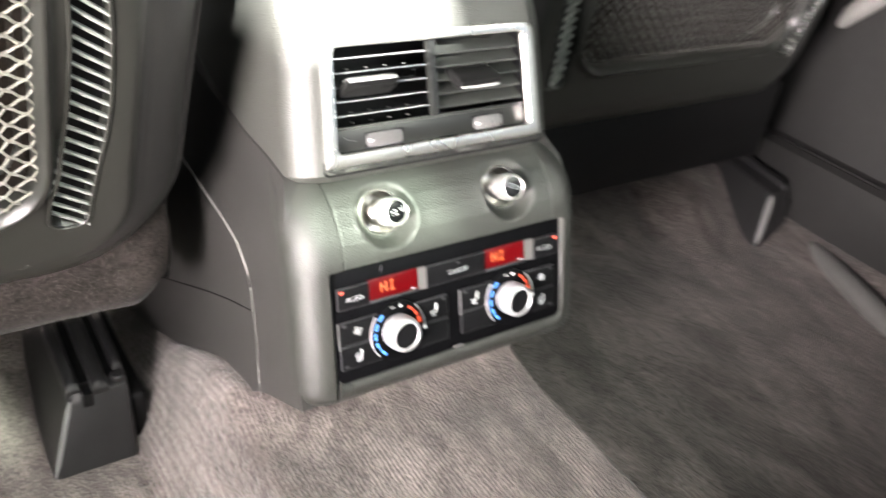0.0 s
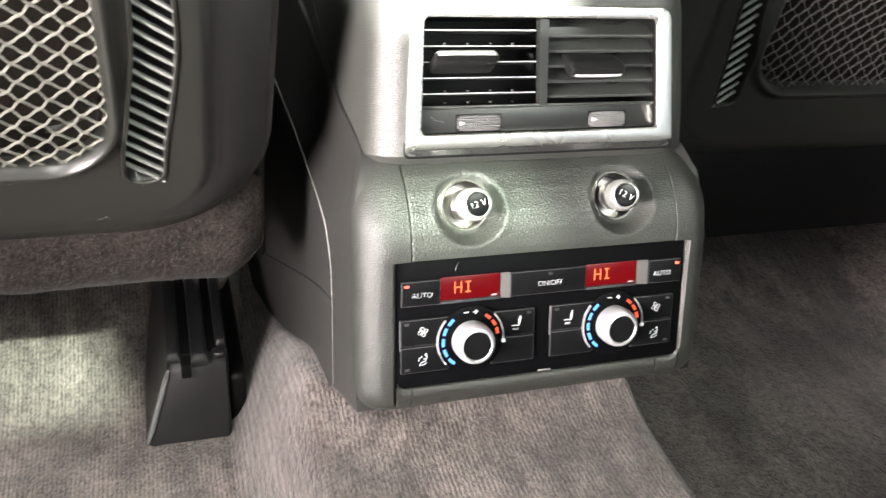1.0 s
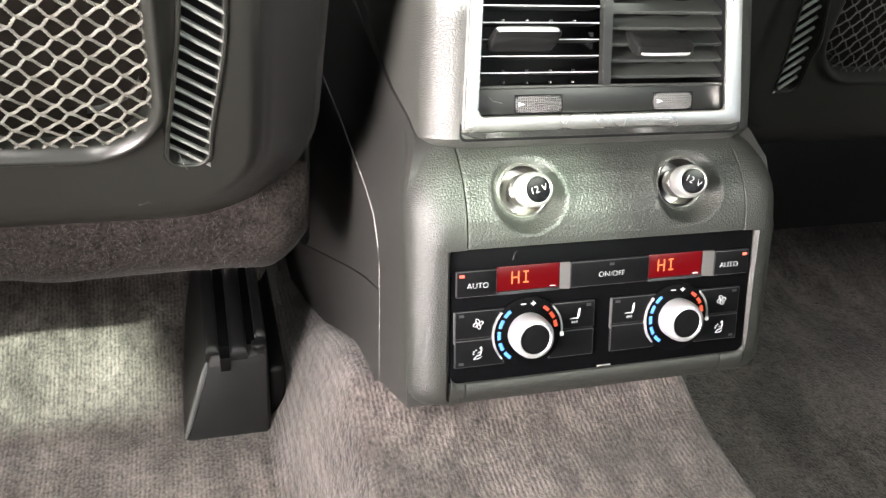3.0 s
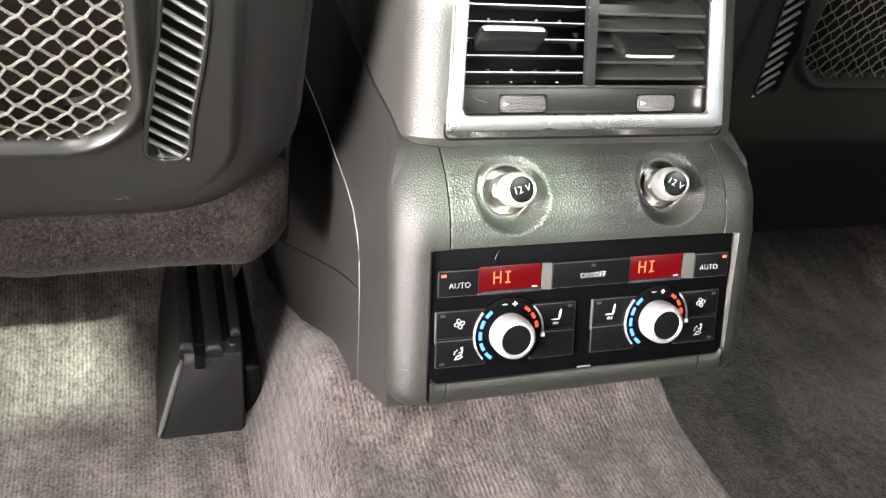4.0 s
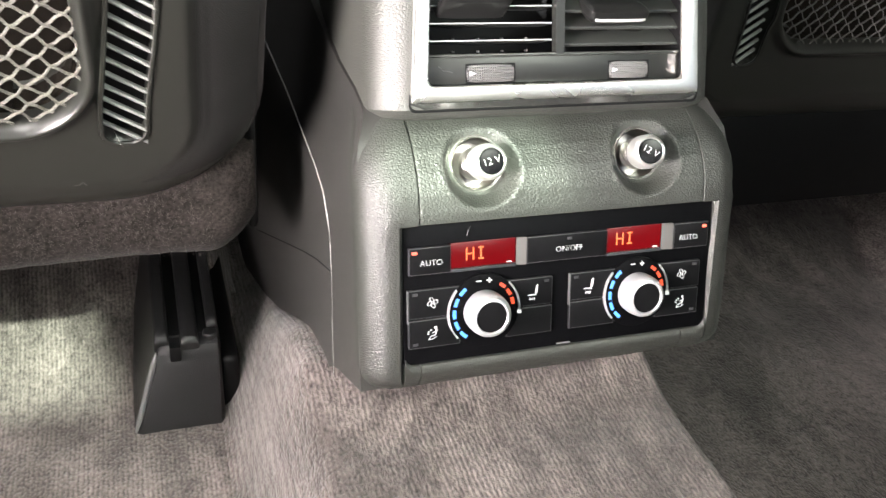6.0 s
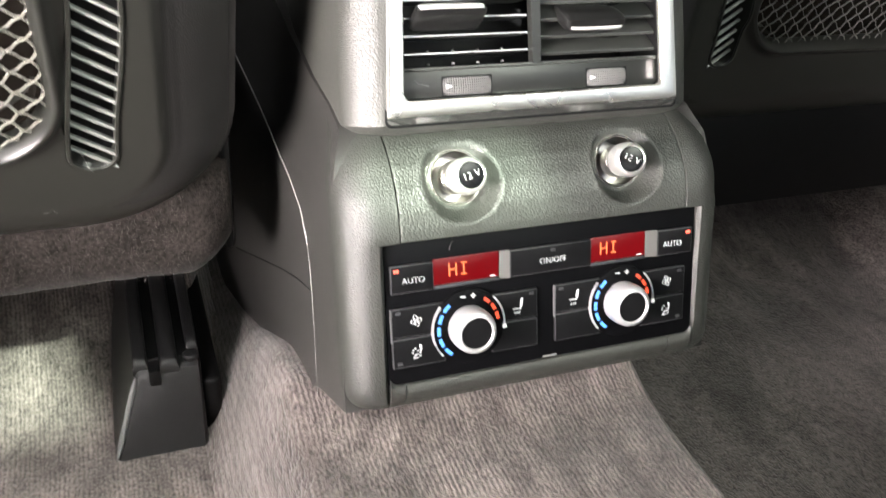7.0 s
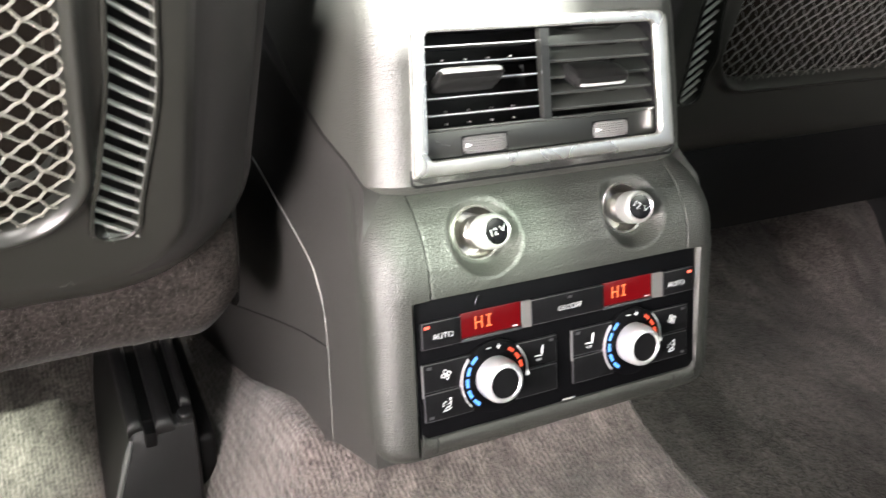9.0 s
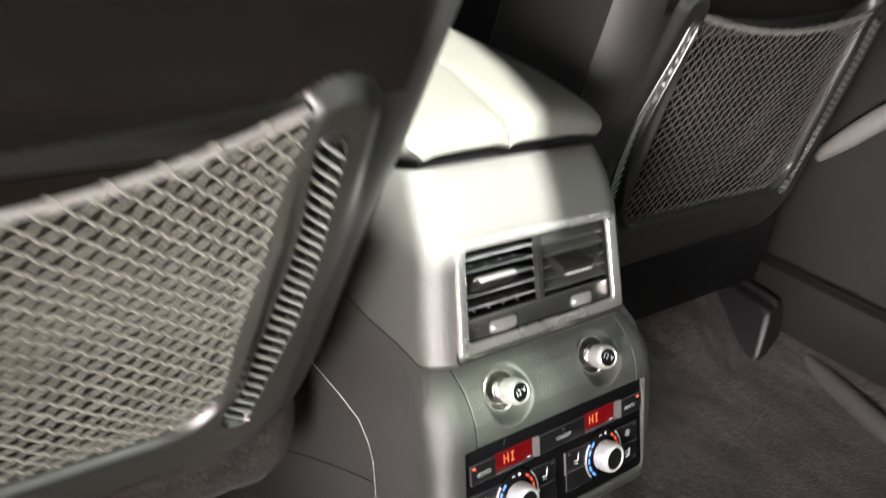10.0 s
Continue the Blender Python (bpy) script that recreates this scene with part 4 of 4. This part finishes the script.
        bmesh.ops.delete(half, geom=[f for f in half.faces if f.calc_center_median().x * sign < 0], context="FACES")
        part("side_bolster", half, BOLSTER, s, "matt dark side bolster", sharp=1.3)
    side.free()
    part("back_shell", bm, SHELL, s, sharp=1.3)
    part("upper_back", upper, DARK, s, "black leather upper back", sharp=1.3)
    # body of the seat behind the shell
    out = rrect(-U, U, V0, V1, rad, 8)
    rings = [[(u * k, cv + (v - cv) * k, w) for u, v in out] for w, k in ((-0.0255, 0.998), (-0.045, 1.0), (-0.10, 0.995), (-0.15, 0.97), (-0.17, 0.90))]
    part("backrest", loft(rings), BOLSTER, s)
    for sx in (-1, 1):
        part("piping", tube([(sx * 0.2285, v, -0.103) for v in (0.02, 0.15, 0.3, 0.45, 0.56)], 0.0022, 6), SEAM, s, "pale piping along the bolster")
    part("pocket_lining", box(-0.1465, 0.1465, 0.016, 0.195, -0.0290, -0.0245), BACKING, s, smooth=False)
    part("pocket_floor", box(-0.116, 0.116, 0.0125, 0.0180, -0.0243, -0.0070), BACKING, s, smooth=False)
    for x0 in (-0.1480, 0.1435):
        part("pocket_side", box(x0, x0 + 0.0045, 0.050, 0.195, -0.0243, -0.0070), BACKING, s, smooth=False)

    for sx in (-1, 1):
        rings = []
        for k in range(11):
            t = radians(-98 + 106 * k / 10)
            rings.append([(sx * (0.1130 + r * math.cos(t)), 0.0490 + r * math.sin(t), w) for r, w in ((0.0325, -0.0243), (0.0352, -0.0243), (0.0352, -0.0070), (0.0325, -0.0070))])
        part("pocket_corner", loft(rings), BACKING, s, smooth=False)

    # slats in the two ribs
    for sx in (-1, 1):
        bar = bmesh.new()
        rings = []
        for k in range(5):
            f = k / 4
            uu = -0.0104 + 0.0208 * f
            if sx < 0:
                uu = -uu
            wz = -0.0060 + 0.0060 * f
            vv = 0.0045 - 0.0095 * f
            rings.append([(uu, vv + dv, wz + dw) for dv, dw in ((-0.0012, -0.0012), (0.0012, -0.0012), (0.0013, 0.0006), (0.0004, 0.0014), (-0.0008, 0.0008))])
        me = mesh_of("slat", loft(rings, bm=bar), LIT_LOUVRE)
        rim = rrect(-0.0106, 0.0106, -0.0022, 0.2272, 0.0088, 6)
        loop = []
        for (du, v0), (eu, v1) in zip(rim, rim[1:] + rim[:1]):
            n = max(1, int(abs(v1 - v0) / 0.01))
            for q in range(n):
                v = v0 + (v1 - v0) * q / n
                u = sx * slot_mid(v) + (du + (eu - du) * q / n) * slot_half(v) / 0.0104
                loop.append((u, v, height(u + math.copysign(0.003, du), v) + 0.0002))
        part("slot_rim", tube(loop + loop[:1], 0.0012, 6), SHELL, s)
        part("slot_lining", loft([[(sx * slot_mid(v) + du * slot_half(v) / 0.0104, v, w + rib_rise(v)) for du, w in ((-0.0100, -0.0130), (0.0100, -0.0130), (0.0100, -0.0090), (-0.0100, -0.0090))] for v in (0.0, 0.03, 0.06, 0.09, 0.12, 0.15, 0.18, 0.225)]), BLACK, s)
        for k in range(28):
            v = 0.003 + 0.0080 * k
            part("slat", me, None, s, m=Matrix.Translation((sx * slot_mid(v), v, rib_rise(v))) @ Matrix.Diagonal((slot_half(v) / 0.0104, 1, 1, 1)))

    # net: two families of slanting cords, tied at the crossings
    def inside(u, v):
        if v > 0.06 and rr_dist(abs(u) - rib_mid(v), v, 0, 0.1165, 0.0195, 0.1345, 0.0185) < -0.002:
            return False
        return rr_dist(u, v, 0, 0.166, 0.1475, 0.152, 0.034) < 0.0042 and v < pocket_top(u, *edge) - 0.002

    bm = bmesh.new()
    fine = 8 if weave else 18

    def cord(run, fam):
        if len(run) < 3:
            return
        wide = thick * (second if fam < 0 else 1.0)
        # two strands laid round each other
        for side in (0.0, math.pi):
            pts = []
            for u, v, w, a in run:
                c, d = 0.62 * wide * math.cos(a + side), 0.50 * wide * math.sin(a + side)
                pts.append((u - fam * 0.6 * c, v + 0.8 * c, w + d))
            tube(pts, 0.66 * wide, 4 if fine > 12 else 3, bm)

    for fam in (-1, 1):
        for k in range(-int(0.42 / step_v), int(0.56 / step_v)):
            run = []
            for i in range(-20, int(2.0 * 0.31 / step_u * fine) + 20):
                f = i / fine
                u = -0.150 + f * step_u / 2
                # the cords run flat where two are tied together
                v = fam * (f - 0.09 * math.sin(2 * math.pi * f)) * step_v / 2 + k * step_v
                u2 = u + 0.0006 * noise.noise((u * 90, v * 90, 1.0))
                v2 = v + 0.0006 * noise.noise((u * 90, v * 90, 5.0))
                if inside(u2, v2):
                    sag = 0.005 * noise.noise((u2 * 14, v2 * 14, 2.0)) + 0.004 * smoothstep(0.0, 0.2, v2)
                    run.append((u2, v2, -0.002 + sag + 0.0006 * fam * math.cos(math.pi * f), f * step_u * 1450))
                else:
                    cord(run, fam)
                    run = []
            cord(run, fam)
    tagged(part("net", bm, weave or CORD, s, "braided grey cord net pocket"), kind="stuff")
    us = [-0.147 + 0.294 * k / 40 for k in range(41)]
    band = part("elastic_band", tube([(u, pocket_top(u, *edge), 0.004 + 0.003 * (1 - (u / 0.147) ** 2)) for u in us], 0.0024, 10), BAND, s, "pale woven elastic band", sharp=1.5)
    loop = bmesh.new()
    for k in range(14):
        u = -0.130 + 0.020 * k
        v, w = pocket_top(u, *edge), 0.0045 + 0.003 * (1 - (u / 0.147) ** 2)
        tube([(u + 0.002 * math.sin(t), v + 0.0030 * math.cos(t), w - 0.0005 + 0.0030 * math.sin(t)) for t in (2 * math.pi * i / 10 for i in range(11))], 0.0004, 5, loop)
    part("stitch_loop", loop, CORD, band)
    return s


left_seat = seat(seat_frame(-0.372, 0.111, 0.269, 20), "dark front seat back with a netted pocket and slatted ribs")
LINT = mat("pale thread", (0.18, 0.185, 0.17), 0.8, spec=0.1)


def loose_hairs(owner):
    """Pale threads caught on the shell."""
    for run in (((0.1360, -0.0302), (0.1385, -0.0290), (0.1409, -0.0279), (0.1425, -0.0296)), ((0.1585, 0.0090), (0.1600, 0.0040), (0.1604, 0.0), (0.1622, -0.0030)), ((0.0966, 0.0025), (0.0980, 0.0027), (0.0986, 0.0020))):
        part("hair", tube([(u, v, 0.0007 + 0.0012 * (k % 2)) for k, (u, v) in enumerate(run)], 0.00015, 4), LINT, owner, "pale thread caught on the shell")


loose_hairs(left_seat)
seat(seat_frame(0.380, 0.196, 0.267, 9), "dark upright front seat back with a fine netted pocket", 0.0125, 0.0112, 0.0008, SHADED_CORD, 0.55, (0.212, 0.016))


def cushions():
    """Felt covered undersides of the seat cushions, with lint on them."""
    for x0, x1, y0, name in ((-0.605, -0.141, 0.142, "left"), (0.152, 0.612, 0.222, "right")):
        c = thing("seat_base", "grey felt covered rear of a seat cushion", "seat base", group="seat bases")
        rng = random.Random(3)
        prof = [(0.165, 0.245), (0.008, 0.240), (0.000, 0.228), (-0.002, 0.205), (0.000, 0.188), (0.008, 0.176), (0.020, 0.171), (0.06, 0.172), (0.20, 0.185), (0.45, 0.20), (0.45, 0.245)]
        rings = []
        n = 150
        for i in range(n + 1):
            x = x0 + (x1 - x0) * i / n
            e = min(x - x0, x1 - x) / 0.035
            shrink = 1 - max(0, 1 - e) ** 2 * 0.5
            round_off = 0.016 * max(0, 1 - e) ** 2.6
            rings.append([(x, y0 + dy + 0.004 * noise.noise((x * 30, z * 30, dy * 20)) + (1 - shrink) * 0.024, z + round_off * (0.245 - z) / 0.07 + 0.0026 * noise.noise((x * 18, 7.0, dy * 18)) + 0.0014 * noise.noise((x * 70, 3.0, dy * 40))) for dy, z in prof])
        part("felt_cover", loft(rings), FELT, c, sharp=1.4)
        part("side_cover", box(x1 - 0.004 if name == "left" else x0 - 0.006, x1 + 0.003 if name == "left" else x0 + 0.004, y0 + 0.020, y0 + 0.45, 0.180, 0.262, 0.004), BLACK, c)
        if name == "right":
            # added black sheet that paints the shade under the seat
            part("shade_sheet", box(x0 - 0.004, x1 - 0.022, y0 - 0.009, y0 - 0.004, 0.132, 0.225, 0.002), BLACK, c, "black sheet standing in for shade below the cushion")
        bm = bmesh.new()
        for _ in range(6500):
            x = rng.uniform(x0 + 0.026, x1 - 0.026)
            z = rng.uniform(0.180, 0.234)
            p = Vector((x, y0 - 0.0015, z))
            t, l = rng.uniform(0, 2 * math.pi), rng.uniform(0.0008, 0.0034)
            way = Vector((math.cos(t) * l, -rng.uniform(0.0005, 0.003), math.sin(t) * l))
            side = Vector((-math.sin(t), 0, math.cos(t))) * 0.00005
            q = p + way * 0.5 + Vector((0, -0.0008, rng.uniform(-0.001, 0.001)))
            e = p + way
            vs = [bm.verts.new(o) for o in (p - side, p + side, q + side, q - side, e)]
            bm.faces.new(vs[:4])
            bm.faces.new((vs[3], vs[2], vs[4]))
        tagged(part("lint", bm, HAIR, c, "pale lint hairs"), kind="stuff")


cushions()


def rail_cover(x_left, y0, z0, wide, walls, edge):
    """Black end cap of a seat rail: a sloping foot, two channels and a raised middle web running forward."""
    c = thing("rail_cover", "black plastic end cover of a seat rail on the carpet", "rail cover", Matrix.Translation((x_left, y0, z0)), group="rail covers")
    w = wide
    # foot with a slanted left flank
    prof = [(0.0, -0.01), (0.0, 0.004), (0.0015, 0.008), (0.013, 0.058), (0.016, 0.064), (0.022, 0.067), (0.30, 0.100), (0.30, -0.01)]
    rings = []
    for x, inset in ((0.0, 0.0080), (0.0008, 0.0052), (0.0022, 0.0026), (0.0042, 0.0009), (0.0070, 0.0), (w - 0.003, 0.0), (w - 0.001, 0.0015), (w, 0.004)):
        ring = []
        for y, z in prof:
            lean = (0.021 * min(max(z, 0) / 0.066, 1.0) - (0.024 * y / 0.30 if z < 0.01 else 0.0)) * (1 - x / w)
            ring.append((x + lean, y + inset, z - (inset if z > 0.003 else 0)))
        rings.append(ring)
    part("foot", loft(rings), SHELL_BLACK, c, "black rail foot with a slanted flank")
    if edge:
        # pale tube painted in as the highlight on the foot's left edge
        part("lit_edge", tube([(0.021 * min(z / 0.066, 1.0) + 0.0022, 0.013 * (z - 0.004) / 0.056 + 0.0012, z) for z in (0.003, 0.012, 0.03, 0.045, 0.056, 0.062)], [0.4 * edge, edge, edge, edge, edge, 0.5 * edge], 8), LIT_EDGE, c, "painted highlight along the foot edge")
    # rounded ridges and a web stand above the foot; black strips paint shade in the channels between them
    def top_of(y):
        return 0.067 + 0.033 * max(y - 0.022, 0) / 0.278

    for a, b, y_start, top in walls:
        rings = []
        for dy, k in ((0.0, 0.02), (0.0006, 0.35), (0.002, 0.68), (0.0045, 0.88), (0.009, 0.97), (0.016, 1.0), (0.10, 1.0), (0.30 - y_start, 1.0)):
            y = y_start + dy
            zt, h = top_of(y), (top + 0.006) * k
            mid, half = (a + b) / 2, (b - a) / 2
            ring = [(a, y, zt - 0.006)]
            for q in range(9):
                t = math.pi * (1 - q / 8)
                ring.append((mid + half * math.copysign(abs(math.cos(t)) ** 0.5, math.cos(t)), y, zt - 0.001 + h * math.sin(t) ** 0.6))
            rings.append(ring + [(b, y, zt - 0.006)])
        part("rail_wall", loft(rings), SHELL_BLACK, c)
    for a, b in [(p[1], q[0]) for p, q in zip(walls, walls[1:])]:
        part("channel", loft([[(x, y, top_of(y) + dz) for x, dz in ((a - 0.001, -0.002), (a - 0.001, 0.0007), (b + 0.001, 0.0007), (b + 0.001, -0.002))] for y in (0.026, 0.1, 0.2, 0.29)]), BLACK, c, "black strip painting the shade in a rail channel", smooth=False)
    # added black block that stands in for the shade right of the foot
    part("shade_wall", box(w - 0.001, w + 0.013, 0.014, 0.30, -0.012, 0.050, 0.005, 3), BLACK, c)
    if len(walls) > 1:
        # black box painted in as the dark of the notch
        part("notch", box(0.0312, 0.0388, 0.0112, 0.024, 0.055, 0.0676, 0.001), BLACK, c)
        part("bolt", lathe([(0.0055, 0.0), (0.0055, 0.003), (0.0045, 0.004), (0.001, 0.004)], Matrix.Translation((0.0600, 0.0235, 0.0660)), 16), SHELL_BLACK, c)


LIT_EDGE = mat("pale painted edge highlight", (0.19, 0.19, 0.19), 0.33, vary=0.1, bump=0.3, bump_scale=800, kind="cells", big=0.1)
SHELL_BLACK = mat("grained black rail plastic", (0.020, 0.0195, 0.0205), 0.32, vary=0.1, bump=0.35, bump_scale=800, kind="cells", big=0.1)
rail_cover(-0.2290, 0.186, tunnel_height(-0.19, 0.186) - 0.001, 0.0665, ((0.0208, 0.0312, 0.0185, 0.0012), (0.0388, 0.0515, 0.0150, 0.0006), (0.0578, 0.0662, 0.0300, 0.0012)), 0.0021)
rail_cover(0.6230, 0.190, 0.004, 0.0600, ((0.0440, 0.0560, 0.016, 0.0030),), 0.0036)
